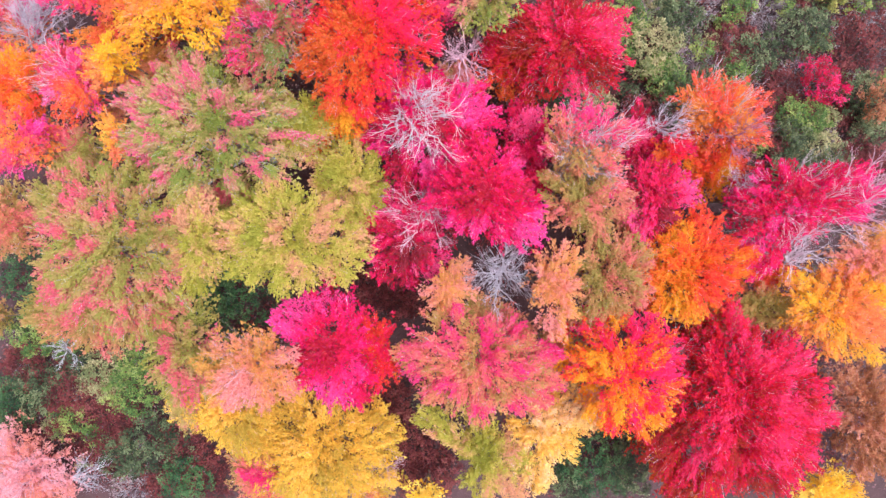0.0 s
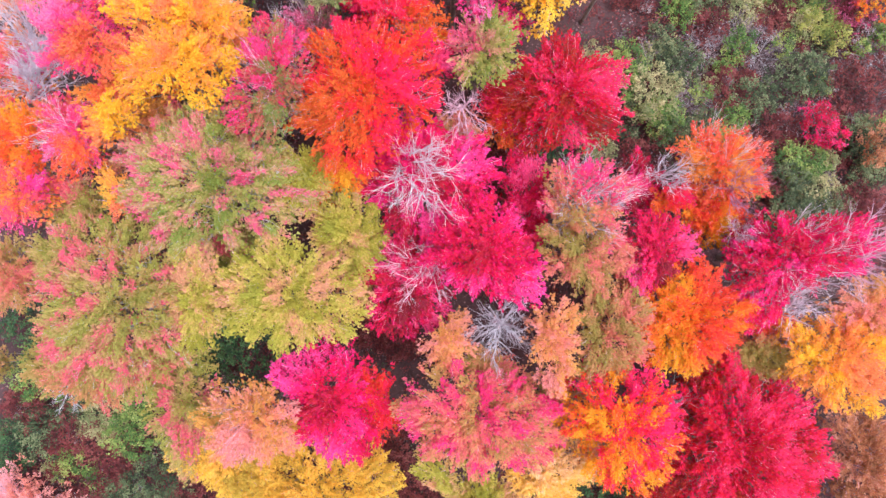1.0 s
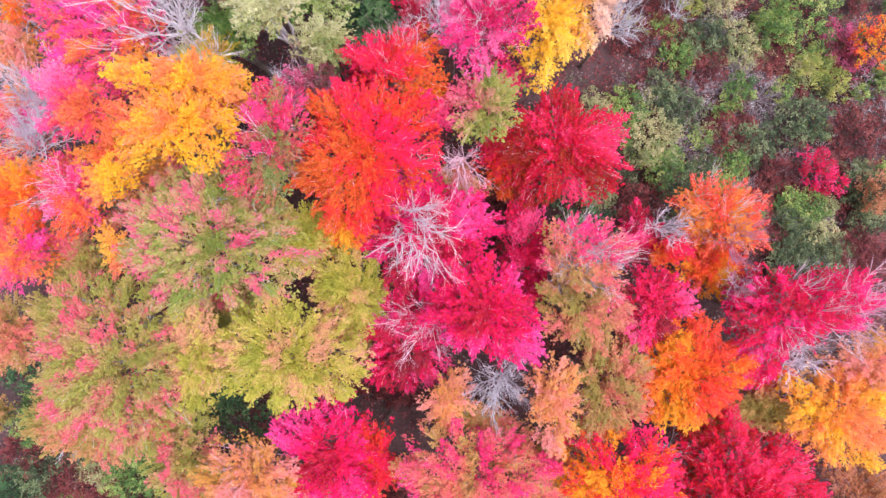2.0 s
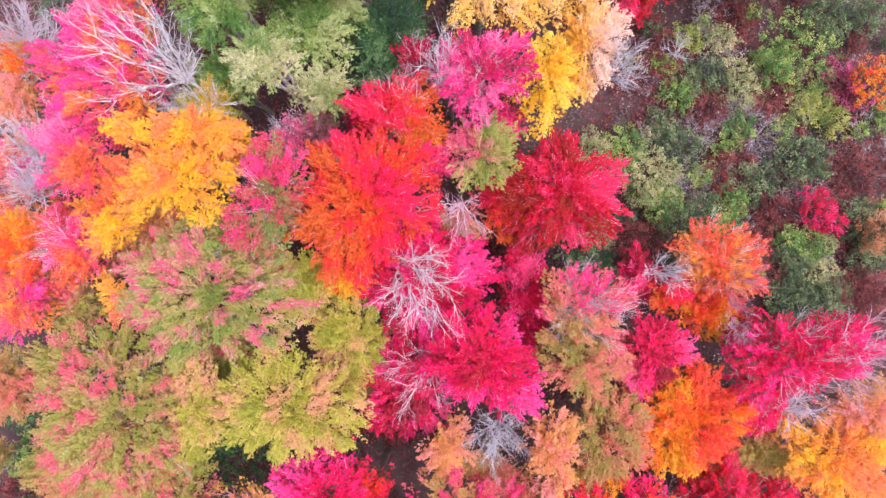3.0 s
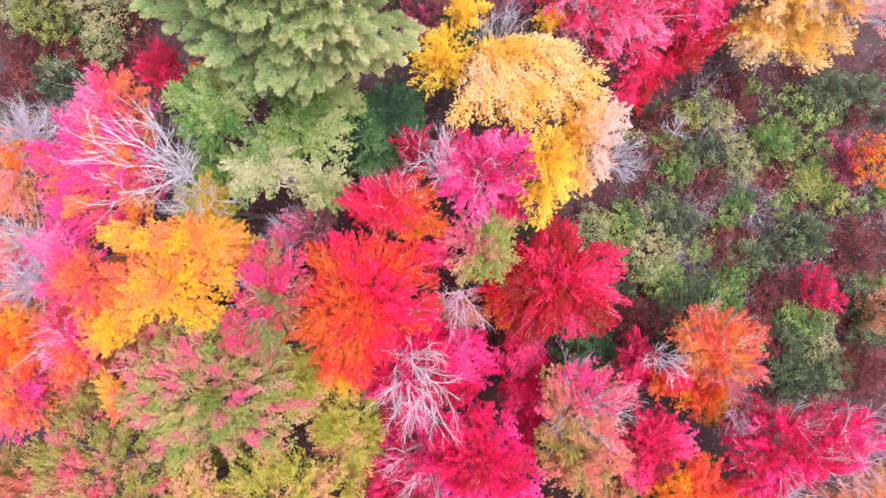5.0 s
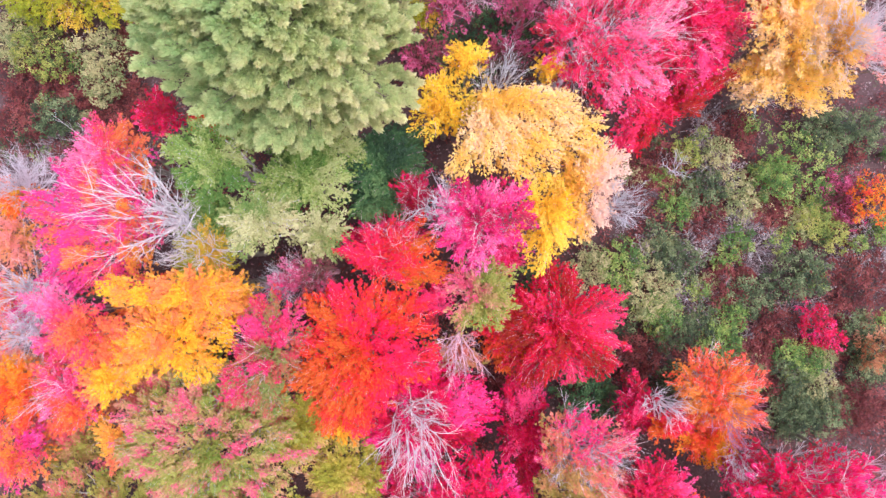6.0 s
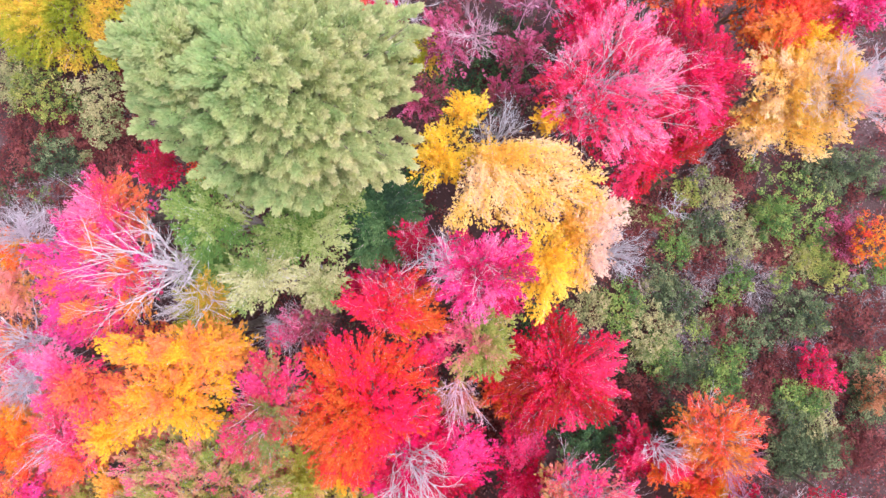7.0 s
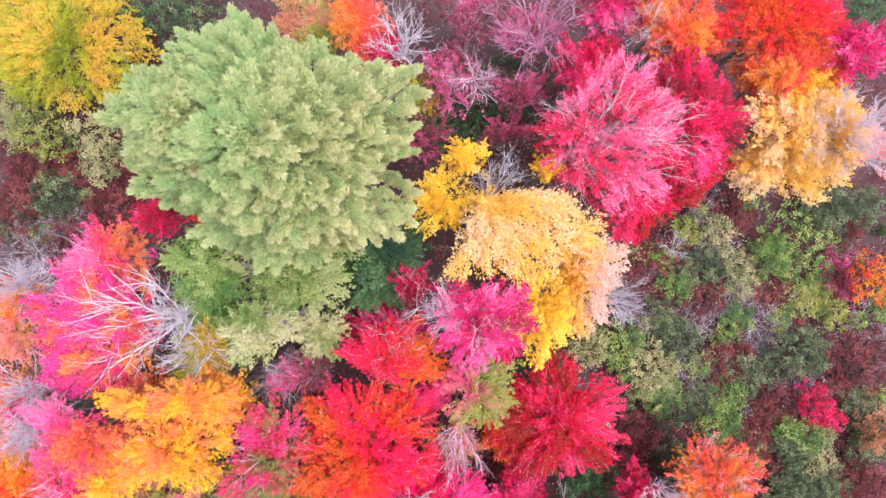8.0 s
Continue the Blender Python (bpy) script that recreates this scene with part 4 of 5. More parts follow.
maple(14.40, 30.28, 11.8, 3.25, "crimson", "crimson maple in full autumn leaf beside a deep red maple", (1.09, 1.01, 1.14, 1.26, 1.25, 0.70, 0.58, 0.64, 0.94, 1.24, 0.92, 0.91), grad=(0.15, 0.1))
maple(13.53, 25.99, 8.9, 2.32, "deepred", "broad deep red maple with dense feathery crown beside a crimson maple", (1.01, 2.17, 0.53, 0.41, 0.43, 0.61, 0.92, 1.47, 1.31, 0.34, 0.36, 0.51), grad=(-0.2, 0))
maple(20.72, 33.63, 11.0, 2.41, "redorange", "bright red-orange maple with open crown beside a golden maple", (1.60, 1.39, 1.07, 0.77, 0.77, 0.85, 1.25, 0.99, 0.72, 0.58, 0.61, 0.85), grad=(0.1, 0.25))
maple(20.90, 30.59, 10.8, 2.97, "yellowpeach", "yellow maple with pale peach leaf tips beside a pale peach maple", (1.24, 1.32, 1.10, 0.88, 0.84, 0.98, 0.93, 0.89, 0.86, 0.89, 0.92, 1.01), grad=(-0.25, 0), patch=1.2)
maple(21.31, 28.07, 8.4, 2.77, "yellowpeach", "yellow maple with pale peach leaf tips beside a bare tree", (1.71, 1.04, 0.90, 0.78, 0.83, 1.00, 1.33, 0.88, 0.47, 0.45, 0.59, 1.24), grad=(-0.1, 0), twigs=0.3)
maple(23.18, 29.98, 10.6, 1.90, "palepeach", "pale peach and yellow maple with thin top beside a yellow-peach maple", (1.22, 1.17, 1.25, 1.13, 1.10, 0.55, 0.45, 0.49, 0.71, 0.84, 1.32, 1.18), grad=(0.2, 0))
bare_tree(21.67, 27.95, 7.6, 1.22, "bare grey twiggy tree at the clearing edge", lean=(-1.1, -0.5), bark='silver', thick=0.8)
bare_tree(25.30, 29.62, 13.0, 2.39, "bare white tree above peach-coloured leaves", lean=(-1.6, 0.1), bark='pale', thick=1.2, dense=1.4)
maple(25.40, 29.48, 10.4, 1.84, "blush", "blush pink maple with soft low crown beside a bare tree", (1.13, 1.23, 1.45, 1.05, 0.83, 0.52, 0.47, 0.57, 0.71, 0.97, 1.13, 1.35), full=0.8)
maple(19.30, 36.00, 11.8, 3.05, "scarlet", "scarlet maple shading to orange at its edge beside a red-orange maple", (1.46, 1.28, 1.08, 0.81, 0.83, 1.02, 1.27, 0.79, 0.64, 0.67, 0.72, 1.03), grad=(0.1, 0.25))
maple(13.90, 35.67, 11.2, 2.44, "redorange", "bright red-orange maple with open crown beside a bare tree", (1.32, 1.18, 1.03, 1.03, 1.05, 1.17, 0.82, 0.69, 0.78, 0.73, 0.92, 1.06))
maple(23.59, 34.17, 12.0, 1.92, "magenta", "magenta-pink maple with loose autumn crown beside a golden maple", (1.34, 1.48, 1.24, 0.99, 0.86, 0.85, 0.68, 0.72, 0.77, 0.76, 0.83, 1.09), fan=0.8)
bare_tree(13.19, 36.28, 12.6, 1.71, "bare grey-white tree among pink maples", lean=(-1.0, -0.4), bark='pale', thick=1.0)
bare_tree(6.17, 35.73, 12.6, 3.41, "bare plum-tinted tree with long arching limbs", lean=(-0.3, 0.6), bark='mauve', thick=1.4, dense=1.1)
maple(10.33, 37.47, 9.6, 2.00, "magenta", "magenta-pink maple with loose autumn crown beside a crimson maple", (1.40, 1.10, 1.15, 1.06, 1.14, 1.06, 0.79, 0.80, 0.70, 0.66, 0.83, 1.04), full=0.9)
maple(9.08, 34.63, 8.6, 1.93, "crimson", "crimson maple in full autumn leaf beside a bare tree", (0.95, 1.46, 0.97, 0.90, 1.12, 1.10, 0.88, 0.87, 0.88, 1.14, 0.78, 0.74), full=0.8)
maple(2.04, 38.29, 7.5, 2.21, "plum", "plum-coloured small tree with thin leaves beside a bare tree", (1.13, 1.06, 1.06, 1.02, 1.05, 1.46, 0.90, 0.81, 0.81, 0.70, 0.81, 0.97), full=0.4, bark='rose', fan=0.8, fan_bark='rose')
maple(0.64, 34.03, 7.0, 2.26, "plum", "plum-coloured small tree with thin leaves beside a bare tree", (0.96, 1.03, 1.01, 1.16, 1.17, 1.07, 0.93, 0.82, 0.87, 0.96, 0.93, 1.01), full=0.4, bark='rose')
maple(5.56, 33.49, 6.4, 2.03, "plum", "plum-coloured small tree with thin leaves beside a bare tree", (1.15, 1.13, 0.97, 0.99, 0.98, 1.33, 0.91, 0.80, 0.90, 0.72, 0.77, 1.17), full=0.4, bark='rose')
maple(5.57, 37.53, 6.5, 2.18, "plum", "plum-coloured small tree with thin leaves beside a bare tree", (1.33, 1.11, 1.11, 0.91, 0.99, 1.33, 0.96, 0.96, 0.69, 0.65, 0.77, 0.92), full=0.4, bark='rose')
maple(-1.28, 30.66, 5.5, 2.05, "plum", "plum-coloured small tree with thin leaves beside a tall pine", (1.16, 0.96, 1.02, 1.00, 1.07, 1.18, 0.94, 1.01, 0.84, 0.87, 0.97, 0.92), full=0.4)
maple(4.55, 30.71, 5.5, 1.90, "plum", "plum-coloured small tree with thin leaves beside a hot pink maple", (1.45, 1.07, 1.01, 0.88, 1.02, 1.11, 0.97, 0.98, 0.78, 0.83, 0.81, 0.91), full=0.4)
maple(-1.06, 33.75, 5.0, 1.36, "goldgreen", "small yellow maple still partly green beside a plum-coloured tree", (0.69, 0.79, 1.37, 1.25, 1.29, 0.91, 0.72, 0.77, 1.16, 0.97, 0.98, 0.79), full=0.9)
bare_tree(2.37, 34.28, 10.6, 1.58, "bare pink-grey sapling over plum undergrowth", lean=(-0.2, -0.9), bark='rose', thick=0.9)
bare_tree(-2.19, 35.25, 12.6, 1.92, "bare white tree with forked limbs", lean=(-0.1, -0.0), bark='pale', thick=1.1)
maple(-4.56, 36.56, 10.0, 2.02, "redorange", "bright red-orange maple with open crown beside a crimson maple", (0.84, 0.89, 0.99, 1.29, 1.36, 1.01, 0.84, 0.87, 0.86, 1.15, 0.92, 0.80), grad=(0.1, 0))
maple(-7.13, 36.70, 9.0, 1.91, "olive", "olive and salmon maple with wide crown beside a salmon-coloured maple", (0.83, 0.81, 1.07, 1.27, 1.26, 1.12, 0.93, 0.90, 0.93, 1.10, 0.80, 0.81))
maple(-3.36, 34.85, 9.0, 1.24, "crimson", "small crimson maple in full autumn leaf beside a bare tree", (0.87, 0.90, 1.17, 1.11, 1.42, 1.12, 0.81, 0.80, 0.97, 0.74, 0.77, 1.10))
maple(-8.86, 36.97, 8.0, 1.76, "salmon", "salmon and olive autumn maple with soft crown beside an olive-salmon maple", (0.67, 0.68, 0.94, 1.51, 1.42, 0.98, 0.85, 0.83, 1.00, 1.23, 0.76, 0.69))
maple(-24.98, 36.73, 6.4, 5.19, "goldgreen", "broad yellow maple still partly green beside a rose-pink maple", (1.00, 0.92, 0.94, 0.89, 1.04, 1.29, 1.27, 1.08, 0.77, 0.70, 0.85, 1.09), grad=(0.1, 0.15))
maple(-15.33, 25.05, 12.2, 1.26, "crimson", "small crimson maple in full autumn leaf beside a scarlet maple", (0.77, 0.81, 0.81, 1.10, 1.00, 1.11, 1.53, 1.44, 0.89, 0.77, 0.68, 0.63))
maple(-12.80, 24.84, 11.5, 0.88, "scarlet", "small scarlet maple beside a green tree", (0.64, 0.64, 0.89, 0.93, 0.96, 1.38, 1.46, 1.45, 0.84, 0.68, 0.75, 0.86), full=0.9)
pine(-6.77, 27.66, 22.4, 6.45, "tall pale green white pine with plumed branches", (0.86, 1.03, 0.89, 0.87, 1.20, 1.31, 1.25, 1.03, 0.80, 0.84, 0.85, 0.90))
maple(-11.64, 22.20, 14.5, 2.26, "green", "green broadleaf tree not yet turned beside a bare tree", (0.79, 0.91, 0.92, 1.05, 0.98, 1.23, 1.07, 1.16, 1.13, 1.01, 0.86, 0.78), grad=(0.05, 0.05), twigs=0.3, bark='pale')
maple(-7.69, 21.39, 11.8, 2.37, "green", "green broadleaf tree not yet turned beside a cream-green tree", (1.12, 1.03, 0.90, 0.76, 0.79, 1.01, 1.45, 1.21, 0.84, 0.79, 0.80, 1.07), grad=(0.1, 0.1))
maple(-9.05, 19.11, 14.8, 1.79, "creamgreen", "pale cream and green tree beside the pine", (1.00, 0.94, 0.86, 0.81, 0.97, 1.05, 1.25, 1.18, 1.22, 0.95, 0.78, 0.85), grad=(0.1, -0.1), bark='pale', twigs=0.4, full=0.95)
maple(-6.73, 18.41, 11.3, 1.71, "creamgreen", "pale cream and green tree beside the pine", (0.84, 1.01, 0.82, 0.89, 0.95, 1.15, 1.12, 0.99, 1.09, 1.13, 1.05, 0.90), grad=(-0.35, 0))
maple(-3.69, 21.24, 7.8, 2.32, "darkgreen", "small dark green tree in the shade beside a crimson maple", (1.13, 1.05, 0.83, 0.83, 0.97, 1.00, 1.27, 1.03, 1.07, 0.85, 0.90, 0.98), grad=(0.15, 0))
maple(-2.87, 23.83, 8.0, 1.70, "darkgreen", "small dark green tree in the shade beside a tall pine", (0.88, 1.30, 1.06, 1.01, 0.79, 0.83, 1.22, 1.16, 1.07, 0.84, 0.88, 0.82))
maple(-16.97, 19.11, 12.9, 4.05, "pinkorange", "pink and orange maple with pale bare limbs", (0.30, 0.30, 0.59, 1.01, 1.23, 1.41, 1.48, 1.52, 1.26, 0.79, 0.45, 0.30), full=0.78, grad=(-0.3, 0.1), patch=1.0, twigs=0.08, bark='rose')
maple(-18.16, 22.56, 12.6, 2.53, "rose", "rose-pink maple with dense autumn crown beside a pink-orange maple", (0.80, 1.03, 0.96, 0.91, 0.96, 1.05, 1.21, 1.44, 1.03, 0.84, 0.76, 0.80), grad=(-0.35, 0.1), spray=1.4, full=0.9, fan=0.8, fan_bark='pale', fan_dense=0.75, twigs=0.15)
bare_tree(-14.71, 19.20, 15.8, 3.40, "large bare white-limbed tree over a red maple", lean=(-1.2, 0.2), bark='white', thick=1.3, dense=1.0)
bare_tree(-14.26, 17.81, 13.6, 1.98, "bare white tree leaning over a golden maple", lean=(0.6, -0.6), bark='white', thick=1.1)
maple(-13.24, 17.25, 11.1, 1.95, "goldgreen", "yellow maple still partly green beside a bare tree", (0.67, 0.83, 0.90, 1.12, 0.96, 0.94, 1.23, 1.14, 1.24, 1.10, 0.93, 0.74), full=0.9, grad=(0.1, -0.1))
maple(-11.90, 14.96, 12.2, 1.96, "apricot", "apricot-orange maple in soft autumn leaf beside an amber-yellow maple", (0.84, 0.79, 0.75, 0.95, 0.89, 1.10, 1.18, 1.25, 1.10, 1.10, 1.03, 0.88), grad=(0.1, 0), twigs=0.25)
bare_tree(-25.87, 20.30, 13.4, 1.45, "bare white-grey tree with upright twigs", lean=(3.0, 1.2), bark='pale', thick=1.2, dense=1.3)
bare_tree(-25.29, 14.41, 13.4, 1.75, "bare lilac-white tree beside magenta maple", lean=(2.6, 0.8), bark='pale', thick=1.2, dense=1.3)
bare_tree(-25.82, 11.99, 13.4, 1.33, "bare lilac-white tree among orange maples", lean=(3.2, 1.2), bark='pale', thick=1.2, dense=1.3)
maple(-24.65, 18.08, 11.0, 1.81, "peach", "peach-coloured maple with thin autumn leaves beside a bare tree", (0.64, 0.56, 0.64, 1.01, 1.00, 1.35, 1.27, 1.37, 1.12, 0.97, 0.94, 0.66), full=0.85)
maple(-24.71, 14.16, 10.6, 2.38, "pinkorange", "pink and orange autumn maple beside a bare tree", (0.71, 0.74, 0.71, 0.87, 1.00, 1.23, 1.24, 1.18, 1.29, 1.04, 0.97, 0.73), full=0.75, fan=0.7)
maple(-24.19, 20.68, 11.2, 1.55, "orange", "small vivid orange maple in autumn leaf beside a bare tree", (0.53, 0.60, 0.56, 0.69, 1.11, 1.59, 1.27, 1.21, 1.21, 0.95, 1.00, 0.61), full=0.6, fan=0.7)
maple(-24.94, 10.76, 10.4, 1.91, "peach", "peach-coloured maple with thin autumn leaves beside an orange maple", (0.88, 0.65, 0.57, 0.66, 0.75, 1.13, 1.50, 1.38, 1.18, 0.94, 1.00, 0.91), grad=(-0.2, 0))
bare_tree(-26.74, -7.11, 3.8, 1.59, "low bare grey sapling among woodland bushes", lean=(0.5, 0.2), bark='silver', thick=0.7)
bare_tree(-26.42, -16.28, 4.4, 1.64, "bare grey sapling leaning over undergrowth", lean=(2.3, 1.1), bark='silver', thick=0.6)
bare_tree(-3.62, -14.98, 6.6, 1.18, "bare pinkish sapling beside a golden maple", lean=(-0.2, 0.8), bark='rose', thick=0.7)
bare_tree(15.63, -7.47, 8.2, 1.27, "bare grey sapling in a dark gap", lean=(-0.8, 1.2), bark='silver', thick=0.7)
bare_tree(25.82, 4.12, 9.0, 1.04, "bare grey-mauve tree beside magenta maple", lean=(-1.4, 0.1), bark='silver', thick=0.9)
bare_tree(16.72, 23.01, 3.6, 1.19, "fallen-looking bare grey sapling in the clearing", lean=(0.0, 0.4), bark='silver', thick=0.6)
shrub(25.56, 23.60, 2.8, 2.77, "leafgreen", "fresh green woodland bush in the clearing")
shrub(24.13, 22.59, 2.4, 1.60, "leafgreen", "fresh green woodland bush in the clearing")
shrub(28.20, 26.04, 2.4, 1.92, "dullgreen", "dull grey-green woodland bush in the clearing")
shrub(30.95, 26.25, 2.2, 1.45, "dullgreen", "dull grey-green woodland bush in the clearing")
shrub(17.97, 24.56, 2.0, 1.13, "yellowgreen", "bright yellow-green bush in the clearing")
shrub(20.43, 24.56, 2.0, 1.21, "cream", "pale yellow-green bush losing its leaves beside a yellow-peach maple")
shrub(19.06, 21.98, 1.8, 1.83, "dullgreen", "dull grey-green woodland bush in the clearing")
shrub(22.14, 21.44, 1.8, 1.87, "cream", "pale yellow-green bush losing its leaves in the clearing")
shrub(15.83, 23.63, 1.6, 2.12, "maroon", "low maroon woodland bush beside a deep red maple")
shrub(14.23, 22.19, 1.4, 1.39, "maroon", "low maroon woodland bush beside a deep red maple")
shrub(19.54, 19.71, 1.6, 1.55, "maroon", "low maroon woodland bush in the clearing")
shrub(24.29, 20.85, 1.6, 1.88, "maroon", "low maroon woodland bush in the clearing")
shrub(29.74, 21.43, 1.8, 2.03, "plum", "low plum-coloured bush in the clearing")
shrub(21.02, 15.07, 1.5, 1.80, "maroon", "low maroon woodland bush in the clearing")
shrub(30.97, 14.77, 1.8, 2.52, "maroon", "low maroon woodland bush in the clearing")
shrub(22.91, 9.34, 1.4, 1.80, "maroon", "low maroon woodland bush in the clearing")
shrub(24.61, 11.51, 1.5, 1.88, "maroon", "low maroon woodland bush in the clearing")
shrub(30.71, 5.55, 1.5, 1.80, "maroon", "low maroon woodland bush in the clearing")
shrub(17.21, 20.63, 1.8, 1.22, "leafgreen", "fresh green woodland bush in the clearing")
shrub(27.07, 19.81, 2.2, 1.45, "yellowgreen", "bright yellow-green bush in the clearing")
shrub(28.73, 18.65, 2.0, 1.09, "yellowgreen", "bright yellow-green bush in the clearing")
shrub(21.60, 17.99, 1.8, 1.22, "leafgreen", "fresh green woodland bush in the clearing")
shrub(25.07, 18.13, 1.6, 0.90, "leafgreen", "fresh green woodland bush in the clearing")
shrub(26.25, 15.71, 2.6, 1.99, "dullgreen", "dull grey-green woodland bush in the clearing")
shrub(22.86, 14.20, 2.0, 1.62, "dullgreen", "dull grey-green woodland bush in the clearing")
shrub(21.22, 12.91, 1.7, 1.22, "leafgreen", "fresh green woodland bush in the clearing")
shrub(15.06, 14.34, 2.8, 2.06, "cream", "pale yellow-green bush losing its leaves in the clearing")
shrub(16.05, 12.81, 2.2, 1.61, "leafgreen", "fresh green woodland bush beside a red-orange maple")
shrub(17.34, 16.46, 2.0, 1.62, "dullgreen", "dull grey-green woodland bush in the clearing")
shrub(13.05, 16.36, 2.8, 1.74, "leafgreen", "fresh green woodland bush in the clearing")
shrub(10.83, 16.16, 2.8, 1.51, "cream", "pale yellow-green bush losing its leaves beside a deep red maple")
shrub(20.68, 10.76, 1.8, 1.62, "leafgreen", "fresh green woodland bush beside a red-orange maple")
shrub(16.81, 11.81, 1.7, 1.63, "dullgreen", "dull grey-green woodland bush beside a red-orange maple")
shrub(19.11, 12.07, 1.6, 1.39, "dullgreen", "dull grey-green woodland bush beside a red-orange maple")
shrub(25.25, 10.31, 1.7, 1.06, "leafgreen", "fresh green woodland bush in the clearing")
shrub(26.80, 9.38, 1.9, 1.38, "leafgreen", "fresh green woodland bush in the clearing")
shrub(27.67, 7.29, 1.8, 1.62, "cream", "pale yellow-green bush losing its leaves in the clearing")
shrub(25.41, 8.20, 1.8, 1.54, "dullgreen", "dull grey-green woodland bush in the clearing")
shrub(30.43, 11.20, 2.0, 1.62, "dullgreen", "dull grey-green woodland bush in the clearing")
shrub(31.04, 8.60, 1.8, 1.46, "dullgreen", "dull grey-green woodland bush in the clearing")
shrub(32.29, 18.79, 1.8, 0.81, "leafgreen", "fresh green woodland bush in the clearing")
shrub(26.14, 19.70, 1.6, 1.22, "cream", "pale yellow-green bush losing its leaves in the clearing")
shrub(25.70, 5.26, 1.6, 1.71, "dullgreen", "dull grey-green woodland bush beside a hot pink maple")
shrub(20.37, 23.42, 1.6, 1.63, "brush", "bare grey-mauve brushwood in the clearing")
shrub(22.05, 19.49, 1.5, 1.72, "brush", "bare grey-mauve brushwood in the clearing")
shrub(26.02, 12.64, 1.4, 1.56, "brush", "bare grey-mauve brushwood in the clearing")
shrub(27.68, 12.64, 1.4, 1.39, "brush", "bare grey-mauve brushwood in the clearing")
shrub(18.78, 18.04, 1.4, 1.80, "brush", "bare grey-mauve brushwood in the clearing")
shrub(23.75, 17.62, 1.4, 1.89, "brush", "bare grey-mauve brushwood in the clearing")
shrub(31.68, 18.01, 1.3, 2.47, "brush", "bare grey-mauve brushwood in the clearing")
shrub(18.81, 13.88, 1.3, 1.64, "brush", "bare grey-mauve brushwood in the clearing")
shrub(16.18, 18.08, 1.8, 1.38, "dullgreen", "dull grey-green woodland bush in the clearing")
shrub(29.12, 12.64, 1.4, 1.23, "maroon", "low maroon woodland bush in the clearing")
shrub(21.69, 25.90, 1.4, 1.64, "maroon", "low maroon woodland bush beneath a yellow-peach maple")
shrub(19.55, 26.72, 1.6, 1.47, "brush", "bare grey-mauve brushwood in the clearing")
shrub(14.60, 9.37, 1.5, 1.64, "maroon", "low maroon woodland bush beside a red-orange maple")
shrub(17.05, 7.75, 1.6, 1.47, "dullgreen", "dull grey-green woodland bush beneath a red-orange maple")
shrub(10.85, 6.35, 3.6, 1.55, "darkgreen", "dark green bush in a shaded gap")
shrub(19.59, 8.10, 1.4, 1.23, "maroon", "low maroon woodland bush beneath a red-orange maple")
shrub(26.82, 12.35, 3.2, 1.29, "crimson", "small crimson bush in the clearing")
shrub(28.01, 11.14, 3.0, 0.87, "crimson", "small crimson bush in the clearing")
shrub(30.59, 21.04, 4.6, 1.59, "orange", "small orange bush at the clearing edge")
shrub(30.85, 10.49, 4.4, 1.52, "copper", "copper-brown bush thinning at the top in the clearing")
shrub(-23.92, 31.54, 4.0, 1.69, "cream", "pale yellow-green bush losing its leaves beside a yellow-green maple")
shrub(-24.04, 29.42, 3.6, 1.48, "cream", "pale yellow-green bush losing its leaves in the clearing")
shrub(-28.63, 32.08, 3.2, 2.28, "yellowgreen", "bright yellow-green bush in the clearing")
shrub(-30.75, 32.72, 3.0, 1.97, "cream", "pale yellow-green bush losing its leaves beside a yellow-green maple")
shrub(-27.56, 27.13, 2.6, 1.75, "dullgreen", "dull grey-green woodland bush in the clearing")
shrub(-29.59, 29.29, 1.5, 2.45, "maroon", "low maroon woodland bush in the clearing")
shrub(-24.64, 26.80, 1.5, 2.05, "maroon", "low maroon woodland bush in the clearing")
shrub(-30.84, 25.98, 1.5, 2.29, "maroon", "low maroon woodland bush in the clearing")
shrub(-26.71, 24.32, 1.5, 1.88, "maroon", "low maroon woodland bush in the clearing")
shrub(-22.98, 28.86, 1.5, 1.64, "maroon", "low maroon woodland bush in the clearing")
shrub(-26.29, 29.28, 1.5, 1.64, "maroon", "low maroon woodland bush in the clearing")
shrub(-22.56, 32.58, 1.5, 1.64, "maroon", "low maroon woodland bush beneath a yellow-green maple")
shrub(-30.37, 23.09, 1.6, 2.04, "brush", "bare grey-mauve brushwood in the clearing")
shrub(-27.89, 25.14, 1.6, 1.63, "brush", "bare grey-mauve brushwood in the clearing")
shrub(-22.06, -10.01, 2.8, 1.90, "leafgreen", "fresh green woodland bush in the clearing")
shrub(-21.78, -7.97, 3.0, 1.18, "leafgreen", "fresh green woodland bush beside a salmon-coloured maple")
shrub(-21.02, -14.13, 2.4, 2.32, "dullgreen", "dull grey-green woodland bush in the clearing")
shrub(-18.59, -16.56, 2.4, 1.68, "darkgreen", "dark green bush in a shaded gap")
shrub(-23.22, -15.06, 2.0, 1.62, "dullgreen", "dull grey-green woodland bush in the clearing")
shrub(-29.66, -10.28, 1.8, 1.87, "dullgreen", "dull grey-green woodland bush in the clearing")
shrub(-27.36, -12.53, 1.5, 1.23, "leafgreen", "fresh green woodland bush in the clearing")
shrub(-28.75, -5.72, 3.4, 2.19, "leafgreen", "fresh green woodland bush beside a salmon-coloured maple")
shrub(-29.86, -1.52, 4.2, 2.30, "darkgreen", "dark green bush in a shaded gap")
shrub(-27.31, -10.65, 1.6, 1.88, "maroon", "low maroon woodland bush in the clearing")
